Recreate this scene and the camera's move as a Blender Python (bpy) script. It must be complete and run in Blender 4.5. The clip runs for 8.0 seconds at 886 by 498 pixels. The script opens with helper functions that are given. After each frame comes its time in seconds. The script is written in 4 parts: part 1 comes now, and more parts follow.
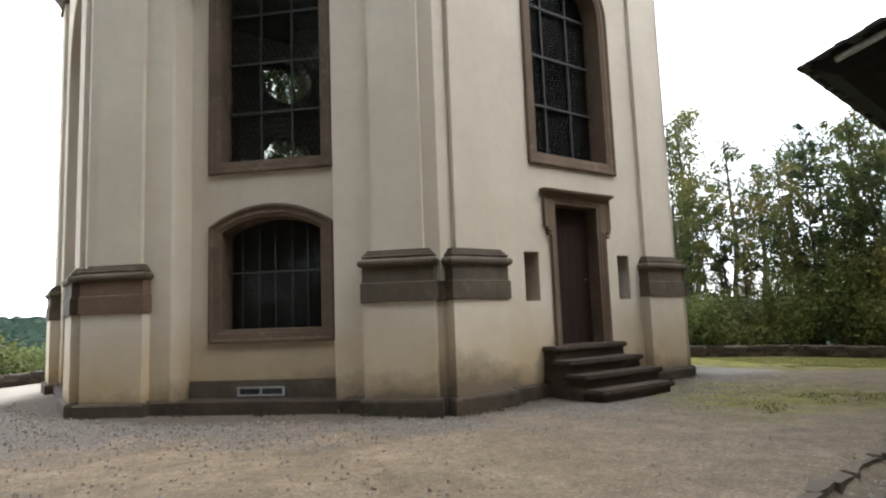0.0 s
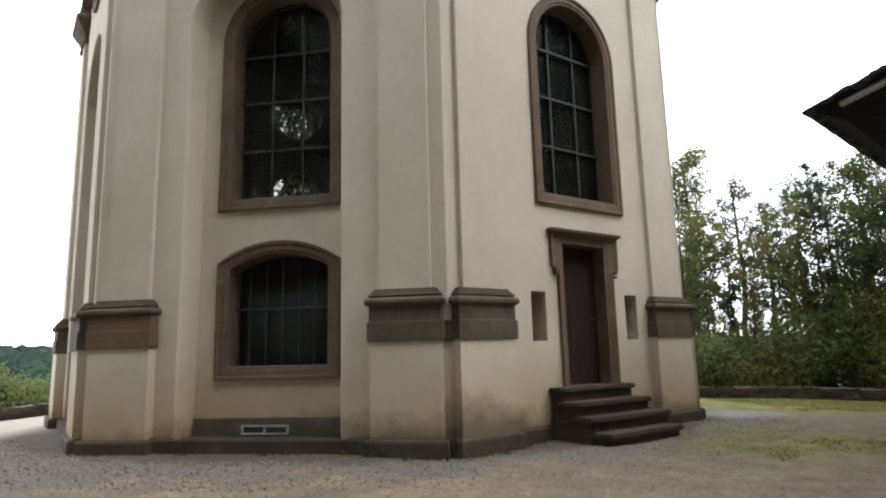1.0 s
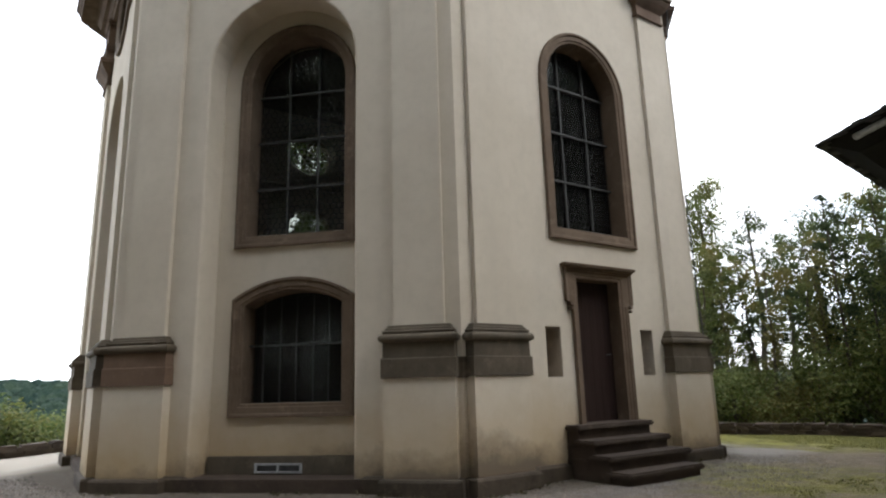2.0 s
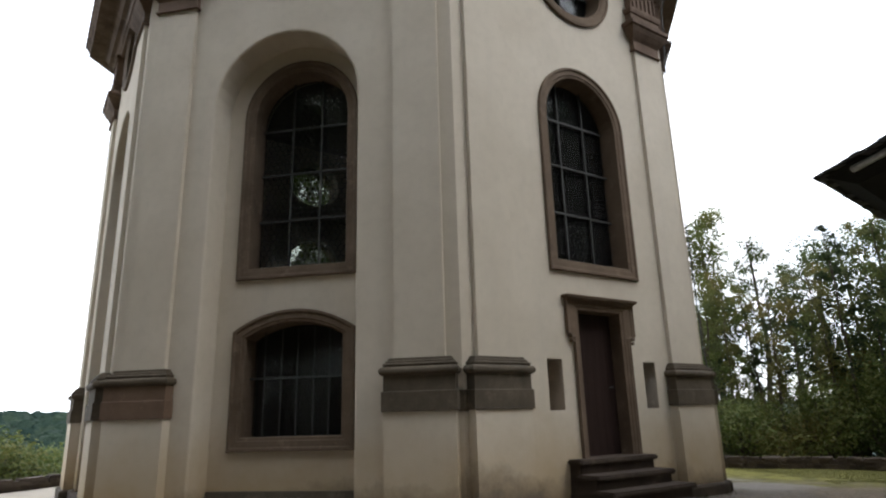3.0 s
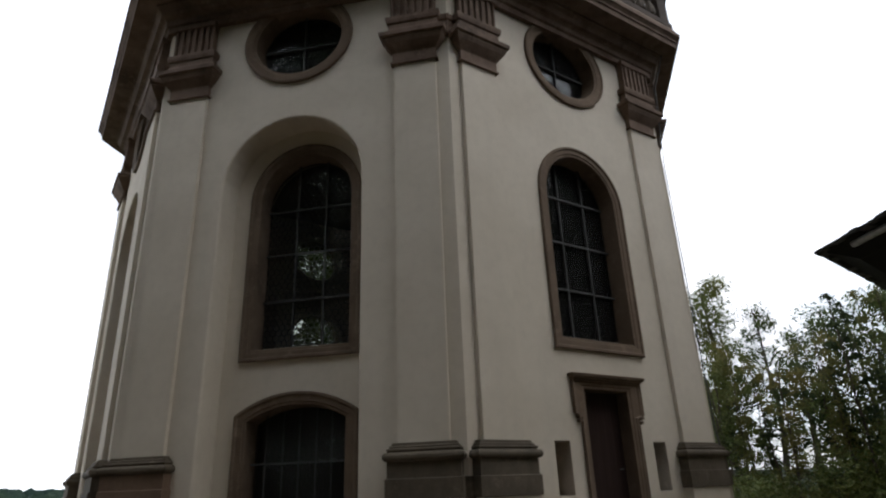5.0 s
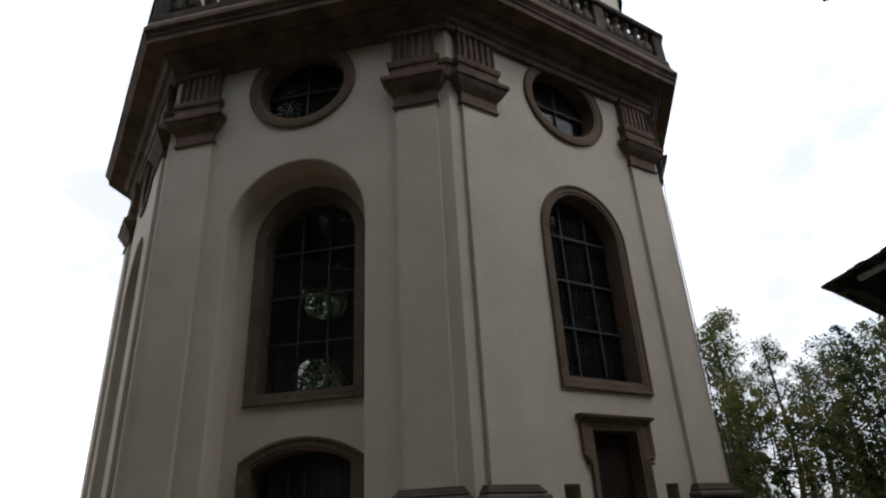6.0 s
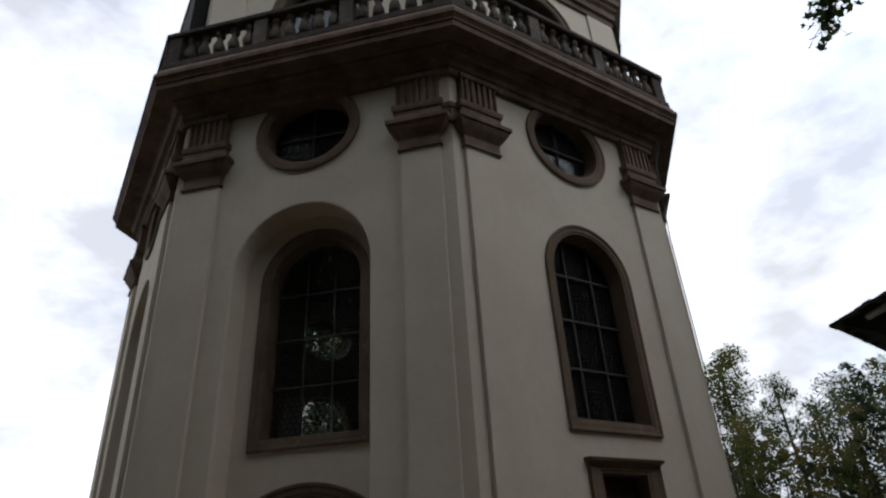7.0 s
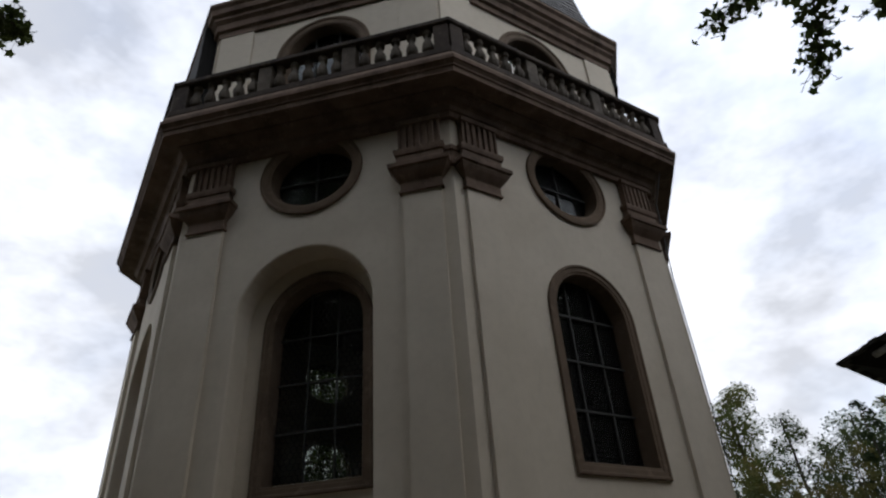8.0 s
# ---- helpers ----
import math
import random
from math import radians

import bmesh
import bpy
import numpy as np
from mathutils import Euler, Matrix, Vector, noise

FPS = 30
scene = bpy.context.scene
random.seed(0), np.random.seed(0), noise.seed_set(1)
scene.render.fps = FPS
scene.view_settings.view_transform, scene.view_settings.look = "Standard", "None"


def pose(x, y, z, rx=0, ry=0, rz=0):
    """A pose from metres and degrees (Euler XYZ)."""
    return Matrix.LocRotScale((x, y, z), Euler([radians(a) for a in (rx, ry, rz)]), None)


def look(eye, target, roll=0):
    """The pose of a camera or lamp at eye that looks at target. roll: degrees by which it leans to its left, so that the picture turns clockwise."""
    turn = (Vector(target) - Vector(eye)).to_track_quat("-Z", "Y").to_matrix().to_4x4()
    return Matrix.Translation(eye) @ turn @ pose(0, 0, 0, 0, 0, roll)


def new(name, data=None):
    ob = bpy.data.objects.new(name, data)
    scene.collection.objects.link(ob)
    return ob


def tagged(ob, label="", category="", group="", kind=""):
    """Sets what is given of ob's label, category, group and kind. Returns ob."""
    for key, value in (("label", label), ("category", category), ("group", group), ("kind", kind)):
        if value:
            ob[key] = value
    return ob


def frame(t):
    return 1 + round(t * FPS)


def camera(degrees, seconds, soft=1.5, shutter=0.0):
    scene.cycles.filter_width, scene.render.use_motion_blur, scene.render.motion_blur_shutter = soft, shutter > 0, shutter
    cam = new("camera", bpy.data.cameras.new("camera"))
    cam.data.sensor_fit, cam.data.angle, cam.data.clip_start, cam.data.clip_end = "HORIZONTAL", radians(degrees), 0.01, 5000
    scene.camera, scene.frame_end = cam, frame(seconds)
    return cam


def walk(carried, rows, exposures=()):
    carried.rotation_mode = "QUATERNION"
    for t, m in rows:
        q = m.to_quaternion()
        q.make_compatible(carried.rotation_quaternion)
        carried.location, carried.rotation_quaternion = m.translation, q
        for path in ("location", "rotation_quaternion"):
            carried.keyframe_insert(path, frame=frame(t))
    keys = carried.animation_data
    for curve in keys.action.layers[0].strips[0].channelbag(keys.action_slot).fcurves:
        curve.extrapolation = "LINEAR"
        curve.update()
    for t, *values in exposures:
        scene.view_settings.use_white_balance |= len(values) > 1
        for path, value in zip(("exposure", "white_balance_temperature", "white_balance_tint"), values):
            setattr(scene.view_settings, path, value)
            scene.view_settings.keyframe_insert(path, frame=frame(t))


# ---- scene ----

from mathutils.geometry import tessellate_polygon

# ---------- camera: a person tilts up the tower, lifting the camera and leaning back ----------
cam = camera(71.37, 8.0, soft=2.2)
# seconds, eye, yaw, pitch, lean
ROWS = [
    (0.0, 0.064, -0.404, 1.196, -1.02, 6.30, 2.15),
    (0.5, 0.066, -0.413, 1.242, -0.90, 7.89, 1.87),
    (1.0, 0.054, -0.434, 1.273, -0.52, 9.40, 1.48),
    (1.5, 0.048, -0.447, 1.297, 0.22, 11.00, 1.49),
    (3.0, 0.082, -0.488, 1.338, 0.85, 15.22, 1.62),
    (3.5, 0.078, -0.510, 1.369, 0.53, 16.68, 1.57),
    (4.0, 0.084, -0.526, 1.420, 0.60, 17.99, 1.55),
    (4.5, 0.082, -0.548, 1.467, 0.74, 19.73, 1.79),
    (6.0, 0.122, -0.590, 1.585, 1.33, 24.67, 3.11),
    (6.5, 0.118, -0.610, 1.620, 1.40, 26.49, 3.15),
    (7.0, 0.102, -0.641, 1.637, 1.46, 28.11, 3.51),
    (7.5, 0.096, -0.670, 1.641, 1.57, 30.02, 3.95),
    (8.0, 0.105, -0.681, 1.650, 1.44, 31.78, 4.15),
]
EXPOSURES = [(0.0, 0.40, 6500, 10), (1.5, 0.12, 6490, 10), (3.0, -0.24, 6470, 10), (4.5, -0.74, 6440, 10.5), (6.0, -1.30, 6400, 11), (7.0, -1.58, 6370, 11), (8.0, -1.72, 6350, 11)]
walk(cam, [(t, pose(x, y, z, 90 + pitch, 0, yaw) @ pose(0, 0, 0, 0, 0, -lean)) for t, x, y, z, yaw, pitch, lean in ROWS], EXPOSURES)

# ---------- sky and sun ----------
SUN_AZ, SUN_EL = radians(-18), radians(49)
world = bpy.data.worlds.new("sky")
scene.world = world
world.use_nodes = True
wt = world.node_tree
wt.nodes.clear()


def wnode(kind, **values):
    n = wt.nodes.new(kind)
    for key, value in values.items():
        if key in n.inputs:
            n.inputs[key].default_value = value
    return n


sky = wnode("ShaderNodeTexSky")
sky.sky_type, sky.sun_disc = "NISHITA", False
sky.sun_elevation, sky.sun_rotation = SUN_EL, radians(90) - SUN_AZ
coord = wnode("ShaderNodeTexCoord")
stretch = wnode("ShaderNodeMapping")
stretch.inputs["Scale"].default_value = (1.0, 1.0, 1.7)
stretch.inputs["Location"].default_value = (0.35, 0.0, 0.6)
clouds = wnode("ShaderNodeTexNoise", Scale=1.5, Detail=6.0, Roughness=0.56, Distortion=0.3)
cover = wnode("ShaderNodeMapRange")
cover.inputs["From Min"].default_value, cover.inputs["From Max"].default_value = 0.36, 0.56
cover.inputs["To Min"].default_value, cover.inputs["To Max"].default_value = 0.72, 1.0
body = wnode("ShaderNodeTexNoise", Scale=3.4, Detail=5.0, Roughness=0.6)
bodyramp = wnode("ShaderNodeMapRange")
bodyramp.inputs["From Min"].default_value, bodyramp.inputs["From Max"].default_value = 0.36, 0.60
bodyramp.inputs["To Min"].default_value, bodyramp.inputs["To Max"].default_value = 24.5, 44.0
cloud_col = wnode("ShaderNodeVectorMath")
cloud_col.operation = "SCALE"
cloud_col.inputs[0].default_value = (0.955, 0.985, 1.05)
boost = wnode("ShaderNodeVectorMath")
boost.operation = "SCALE"
boost.inputs["Scale"].default_value = 9.0
mixsky = wnode("ShaderNodeMix")
mixsky.data_type = "RGBA"
back = wnode("ShaderNodeBackground", Strength=0.1)
wout = wnode("ShaderNodeOutputWorld")
for a, b in ((coord.outputs["Generated"], stretch.inputs["Vector"]), (stretch.outputs["Vector"], clouds.inputs["Vector"]),
             (stretch.outputs["Vector"], body.inputs["Vector"]), (clouds.outputs["Fac"], cover.inputs["Value"]),
             (body.outputs["Fac"], bodyramp.inputs["Value"]), (bodyramp.outputs["Result"], cloud_col.inputs["Scale"]),
             (sky.outputs["Color"], boost.inputs[0]),
             (cover.outputs["Result"], mixsky.inputs["Factor"]), (boost.outputs["Vector"], mixsky.inputs[6]),
             (cloud_col.outputs["Vector"], mixsky.inputs[7]), (mixsky.outputs[2], back.inputs["Color"]),
             (back.outputs["Background"], wout.inputs["Surface"])):
    wt.links.new(a, b)

sun = new("sun", bpy.data.lights.new("sun", "SUN"))
sun.data.energy, sun.data.angle, sun.data.color = 1.0, radians(25), (1.0, 0.95, 0.87)
sun.matrix_world = look((0, 0, 60), (-math.cos(SUN_AZ) * 60, -math.sin(SUN_AZ) * 60, 60 - 60 * math.tan(SUN_EL)))


# ---------- materials ----------
class Mat:
    """A small builder of node materials."""

    def __init__(self, name, rough=0.85, spec=0.3):
        self.m = bpy.data.materials.new(name)
        self.m.use_nodes = True
        self.t = self.m.node_tree
        self.bsdf = self.t.nodes["Principled BSDF"]
        self.bsdf.inputs["Roughness"].default_value = rough
        self.bsdf.inputs["Specular IOR Level"].default_value = spec
        self.geo = self.t.nodes.new("ShaderNodeNewGeometry")

    def link(self, a, b):
        self.t.links.new(a, b)

    def noise(self, scale, detail=4.0, rough=0.55, stretch=None):
        n = self.t.nodes.new("ShaderNodeTexNoise")
        n.inputs["Scale"].default_value, n.inputs["Detail"].default_value, n.inputs["Roughness"].default_value = scale, detail, rough
        if stretch:
            mp = self.t.nodes.new("ShaderNodeMapping")
            mp.inputs["Scale"].default_value = stretch
            self.link(self.geo.outputs["Position"], mp.inputs["Vector"])
            self.link(mp.outputs["Vector"], n.inputs["Vector"])
        else:
            self.link(self.geo.outputs["Position"], n.inputs["Vector"])
        return n.outputs["Fac"]

    def voronoi(self, scale, out="Distance", feature="F1"):
        n = self.t.nodes.new("ShaderNodeTexVoronoi")
        n.feature = feature
        n.inputs["Scale"].default_value = scale
        self.link(self.geo.outputs["Position"], n.inputs["Vector"])
        return n.outputs[out]

    def height(self):
        s = self.t.nodes.new("ShaderNodeSeparateXYZ")
        self.link(self.geo.outputs["Position"], s.inputs[0])
        return s.outputs["Z"]

    def remap(self, value, a, b, c=0.0, d=1.0):
        n = self.t.nodes.new("ShaderNodeMapRange")
        for key, v in (("From Min", a), ("From Max", b), ("To Min", c), ("To Max", d)):
            n.inputs[key].default_value = v
        self.link(value, n.inputs["Value"])
        return n.outputs["Result"]

    def math(self, op, a, b):
        n = self.t.nodes.new("ShaderNodeMath")
        n.operation = op
        for k, v in enumerate((a, b)):
            if isinstance(v, (int, float)):
                n.inputs[k].default_value = v
            else:
                self.link(v, n.inputs[k])
        return n.outputs[0]

    def mix(self, fac, a, b, blend="MIX"):
        n = self.t.nodes.new("ShaderNodeMix")
        n.data_type, n.blend_type = "RGBA", blend
        for key, v in ((0, fac), (6, a), (7, b)):
            if isinstance(v, (int, float)):
                n.inputs[key].default_value = v
            elif isinstance(v, tuple):
                n.inputs[key].default_value = (*v, 1.0)
            else:
                self.link(v, n.inputs[key])
        return n.outputs[2]

    def random(self):
        return self.t.nodes.new("ShaderNodeObjectInfo").outputs["Random"]

    def island(self):
        return self.geo.outputs["Random Per Island"]

    def done(self, colour, bump=None, strength=0.3, distance=0.02, rough=None):
        if isinstance(colour, tuple):
            self.bsdf.inputs["Base Color"].default_value = (*colour, 1.0)
        else:
            self.link(colour, self.bsdf.inputs["Base Color"])
        if bump is not None:
            n = self.t.nodes.new("ShaderNodeBump")
            n.inputs["Strength"].default_value, n.inputs["Distance"].default_value = strength, distance
            self.link(bump, n.inputs["Height"])
            self.link(n.outputs["Normal"], self.bsdf.inputs["Normal"])
        if rough is not None:
            self.link(rough, self.bsdf.inputs["Roughness"])
        return self.m


def make_plaster():
    k = Mat("plaster", 0.9, 0.2)
    c = k.mix(k.remap(k.noise(0.9, 5.0), 0.3, 0.7), (0.535, 0.478, 0.385), (0.61, 0.552, 0.455))
    streak = k.remap(k.noise(1.0, 4.0, 0.6, (2.6, 2.6, 0.30)), 0.52, 0.80, 0.0, 0.20)
    c = k.mix(streak, c, (0.40, 0.372, 0.318))
    blotch = k.remap(k.noise(7.0, 3.0), 0.45, 0.8, 0.0, 0.18)
    c = k.mix(blotch, c, (0.37, 0.33, 0.265))
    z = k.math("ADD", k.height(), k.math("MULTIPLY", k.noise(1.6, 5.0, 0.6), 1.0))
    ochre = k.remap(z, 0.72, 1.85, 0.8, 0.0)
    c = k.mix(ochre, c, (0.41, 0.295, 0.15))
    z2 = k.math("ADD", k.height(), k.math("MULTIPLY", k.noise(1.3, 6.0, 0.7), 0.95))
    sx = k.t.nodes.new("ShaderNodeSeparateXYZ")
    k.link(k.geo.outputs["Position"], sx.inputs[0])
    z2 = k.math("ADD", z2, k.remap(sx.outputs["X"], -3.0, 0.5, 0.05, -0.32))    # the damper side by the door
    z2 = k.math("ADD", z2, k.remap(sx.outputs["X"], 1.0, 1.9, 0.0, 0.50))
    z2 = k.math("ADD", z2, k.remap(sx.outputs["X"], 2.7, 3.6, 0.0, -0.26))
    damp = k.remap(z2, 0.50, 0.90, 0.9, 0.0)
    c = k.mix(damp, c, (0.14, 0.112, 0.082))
    bump = k.math("ADD", k.noise(60.0, 3.0), k.math("MULTIPLY", k.noise(3.0, 3.0), 1.5))
    return k.done(c, bump, 0.25, 0.01)


def make_stone(name, a, b, dark, stain=0.5):
    k = Mat(name, 0.85, 0.25)
    c = k.mix(k.remap(k.noise(2.2, 6.0, 0.6), 0.3, 0.7), a, b)
    c = k.mix(k.remap(k.noise(30.0, 3.0), 0.4, 0.75, 0.0, 0.16), c, dark)
    c = k.mix(k.remap(k.noise(1.6, 6.0, 0.7, (1.0, 1.0, 0.6)), 0.46, 0.66, 0.0, stain), c, dark)
    c = k.mix(k.remap(k.noise(4.5, 6.0, 0.7), 0.56, 0.70, 0.0, 0.55), c, tuple(min(1.0, q * 1.55) for q in b))
    c = k.mix(k.math("MULTIPLY", k.random(), 0.35), c, (a[0] * 1.12, a[1] * 1.0, a[2] * 0.86))
    return k.done(c, k.math("ADD", k.noise(45.0, 4.0, 0.65), k.math("MULTIPLY", k.noise(6.0, 3.0), 2.0)), 0.4, 0.012)


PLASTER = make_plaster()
SANDSTONE = make_stone("brown_sandstone", (0.124, 0.091, 0.064), (0.165, 0.123, 0.087), (0.055, 0.042, 0.032))
BASESTONE = make_stone("grey_brown_stone", (0.084, 0.070, 0.051), (0.126, 0.104, 0.075), (0.034, 0.029, 0.022))
PLINTHSTONE = make_stone("damp_plinth_stone", (0.050, 0.039, 0.028), (0.084, 0.066, 0.047), (0.020, 0.018, 0.011), 0.8)
BLACKSTONE = make_stone("weathered_dark_stone", (0.128, 0.088, 0.064), (0.195, 0.140, 0.104), (0.040, 0.030, 0.024), 0.75)
RAILSTONE = make_stone("black_stained_rail_stone", (0.044, 0.033, 0.026), (0.078, 0.060, 0.047), (0.015, 0.012, 0.010), 0.85)
BALSTONE = make_stone("lichened_baluster_stone", (0.075, 0.062, 0.049), (0.150, 0.128, 0.102), (0.024, 0.021, 0.017), 0.75)
REDSTONE = make_stone("reddish_sandstone", (0.138, 0.090, 0.060), (0.172, 0.116, 0.079), (0.075, 0.053, 0.039), 0.35)
EDGESTONE = make_stone("edging_stone", (0.075, 0.062, 0.047), (0.13, 0.108, 0.083), (0.035, 0.029, 0.023), 0.6)
STEPSTONE = make_stone("worn_step_stone", (0.042, 0.031, 0.0235), (0.080, 0.060, 0.045), (0.020, 0.016, 0.013))


def make_slate():
    k = Mat("slate", 0.55, 0.4)
    c = k.mix(k.random(), (0.018, 0.019, 0.022), (0.04, 0.04, 0.043))
    c = k.mix(k.remap(k.noise(6.0, 4.0), 0.45, 0.75, 0.0, 0.5), c, (0.055, 0.055, 0.048))
    return k.done(c, k.noise(40.0, 4.0), 0.3, 0.01)


def make_wood(name, a, b):
    k = Mat(name, 0.75, 0.12)
    c = k.mix(k.remap(k.noise(3.0, 5.0, 0.6, (9.0, 9.0, 0.5)), 0.3, 0.7), a, b)
    return k.done(c, k.noise(6.0, 4.0, 0.6, (10.0, 10.0, 0.4)), 0.3, 0.006)


def make_metal(name, colour, rough=0.5, metal=0.8):
    k = Mat(name, rough, 0.5)
    k.bsdf.inputs["Metallic"].default_value = metal
    return k.done(k.mix(k.remap(k.noise(14.0), 0.4, 0.7), colour, tuple(c * 0.6 for c in colour)), k.noise(50.0), 0.15, 0.004)


def make_glass():
    m = bpy.data.materials.new("old_window_glass")
    m.use_nodes = True
    t = m.node_tree
    t.nodes.clear()
    out = t.nodes.new("ShaderNodeOutputMaterial")
    clear = t.nodes.new("ShaderNodeBsdfTransparent")
    clear.inputs["Color"].default_value = (0.74, 0.755, 0.73, 1)
    shine = t.nodes.new("ShaderNodeBsdfGlossy")
    shine.inputs["Roughness"].default_value = 0.07
    shine.inputs["Color"].default_value = (0.9, 0.92, 0.92, 1)
    fres = t.nodes.new("ShaderNodeFresnel")
    fres.inputs["IOR"].default_value = 1.48
    geo = t.nodes.new("ShaderNodeNewGeometry")
    wob = t.nodes.new("ShaderNodeTexNoise")
    wob.inputs["Scale"].default_value = 9.0
    bump = t.nodes.new("ShaderNodeBump")
    bump.inputs["Strength"].default_value, bump.inputs["Distance"].default_value = 0.22, 0.012
    mix = t.nodes.new("ShaderNodeMixShader")
    for a, b in ((geo.outputs["Position"], wob.inputs["Vector"]), (wob.outputs["Fac"], bump.inputs["Height"]),
                 (bump.outputs["Normal"], shine.inputs["Normal"]), (fres.outputs["Fac"], mix.inputs["Fac"]),
                 (clear.outputs[0], mix.inputs[1]), (shine.outputs[0], mix.inputs[2]), (mix.outputs[0], out.inputs["Surface"])):
        t.links.new(a, b)
    return m


def make_leaf(name, a, b, c):
    k = Mat(name, 0.55, 0.3)
    col = k.mix(k.island(), a, b)
    col = k.mix(k.remap(k.noise(0.7, 3.0), 0.45, 0.7, 0.0, 0.7), col, c)
    m = k.done(col)
    k.bsdf.inputs["Transmission Weight"].default_value = 0.0
    trans = k.t.nodes.new("ShaderNodeBsdfTranslucent")
    mix = k.t.nodes.new("ShaderNodeMixShader")
    mix.inputs["Fac"].default_value = 0.35
    k.link(col, trans.inputs["Color"])
    k.link(k.bsdf.outputs[0], mix.inputs[1])
    k.link(trans.outputs[0], mix.inputs[2])
    k.link(mix.outputs[0], k.t.nodes["Material Output"].inputs["Surface"])
    return m


def make_bark():
    k = Mat("bark", 0.9, 0.2)
    c = k.mix(k.remap(k.noise(5.0, 5.0, 0.6, (4.0, 4.0, 0.8)), 0.35, 0.7), (0.055, 0.045, 0.035), (0.14, 0.12, 0.095))
    return k.done(c, k.noise(10.0, 5.0, 0.6, (4.0, 4.0, 0.7)), 0.6, 0.03)


def make_ground():
    k = Mat("ground", 0.95, 0.15)
    tan = k.mix(k.remap(k.noise(1.3, 6.0, 0.65), 0.32, 0.68), (0.175, 0.131, 0.085), (0.41, 0.315, 0.206))
    dull = k.mix(k.remap(k.noise(2.1, 6.0, 0.7), 0.34, 0.66), (0.13, 0.105, 0.076), (0.29, 0.240, 0.178))
    grey = k.mix(k.remap(k.noise(14.0, 5.0, 0.75), 0.35, 0.68), (0.105, 0.098, 0.092), (0.29, 0.27, 0.252))
    grey = k.mix(k.remap(k.noise(3.2, 6.0, 0.75), 0.50, 0.64, 0.0, 0.55), grey, (0.095, 0.09, 0.088))
    s3 = k.t.nodes.new("ShaderNodeSeparateXYZ")
    k.link(k.geo.outputs["Position"], s3.inputs[0])
    sepx = s3.outputs["X"]
    # distance from the tower's axis
    dist = k.t.nodes.new("ShaderNodeVectorMath")
    dist.operation = "DISTANCE"
    k.link(k.geo.outputs["Position"], dist.inputs[0])
    dist.inputs[1].default_value = (-1.3, 14.3, 0.0)
    wob = k.math("MULTIPLY", k.math("SUBTRACT", k.noise(0.8, 6.0, 0.68), 0.5), 6.0)
    ring = k.math("ADD", dist.outputs["Value"], wob)
    gravel = k.remap(k.math("ADD", ring, k.remap(sepx, -5.5, -2.5, -1.6, 0.0)), 7.5, 8.5, 0.95, 0.05)
    tan = k.mix(k.remap(k.math("ADD", sepx, k.math("MULTIPLY", wob, 0.5)), -0.2, 2.2, 0.0, 0.85), tan, dull)    # browner soil before the door
    c = k.mix(gravel, tan, grey)
    # trodden clods, darker damp soil and coarse grit
    clod = k.remap(k.noise(6.5, 6.0, 0.75), 0.47, 0.60, 0.0, 0.55)
    c = k.mix(clod, c, (0.15, 0.115, 0.078))
    lump = k.remap(k.noise(19.0, 5.0, 0.75), 0.48, 0.60, 0.0, 0.42)
    c = k.mix(lump, c, (0.16, 0.122, 0.085))
    grit = k.remap(k.noise(42.0, 4.0, 0.8), 0.50, 0.70, 0.0, 0.50)
    c = k.mix(grit, c, (0.075, 0.062, 0.048))
    light = k.remap(k.noise(33.0, 3.0, 0.8, (1.0, 1.0, 1.3)), 0.55, 0.66, 0.0, 0.65)
    c = k.mix(light, c, (0.46, 0.39, 0.30))
    # damp soil and rotted leaves against the tower's corners, with its shadow painted in
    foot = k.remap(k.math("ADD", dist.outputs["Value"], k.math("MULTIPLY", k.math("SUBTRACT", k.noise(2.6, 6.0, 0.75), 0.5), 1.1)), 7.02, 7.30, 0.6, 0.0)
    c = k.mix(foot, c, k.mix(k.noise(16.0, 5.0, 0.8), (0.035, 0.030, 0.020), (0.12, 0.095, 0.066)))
    # worn lawn to the right of the door
    def away(x, y):
        n = k.t.nodes.new("ShaderNodeVectorMath")
        n.operation = "DISTANCE"
        k.link(k.geo.outputs["Position"], n.inputs[0])
        n.inputs[1].default_value = (x, y, 0.0)
        return n.outputs["Value"]
    patches = k.math("MINIMUM", k.math("MINIMUM", away(7.96, 12.8), k.math("ADD", away(4.55, 7.95), 0.8)), k.math("ADD", away(6.3, 16.4), 0.5))
    gw = k.math("ADD", patches, k.math("MULTIPLY", k.math("SUBTRACT", k.noise(0.9, 6.0, 0.65), 0.5), 4.0))
    grass = k.math("MULTIPLY", k.remap(gw, 1.7, 2.9, 0.92, 0.0), k.remap(k.noise(1.7, 6.0, 0.75), 0.38, 0.58, 0.25, 1.0))
    green = k.mix(k.remap(k.noise(2.5, 7.0, 0.75), 0.36, 0.64), (0.095, 0.088, 0.028), (0.30, 0.285, 0.075))
    c = k.mix(grass, c, green)
    sep = k.t.nodes.new("ShaderNodeSeparateXYZ")
    k.link(k.geo.outputs["Position"], sep.inputs[0])
    # trodden grey path past the corner, and damp soil in the drain
    path = k.remap(k.math("ADD", k.math("MINIMUM", away(5.58, 11.5), away(5.29, 13.5)), k.math("MULTIPLY", k.math("SUBTRACT", k.noise(1.4, 5.0, 0.7), 0.5), 1.6)), 0.6, 1.1, 0.8, 0.0)
    c = k.mix(path, c, k.mix(k.noise(22.0, 5.0, 0.8), (0.19, 0.175, 0.16), (0.40, 0.37, 0.33)))
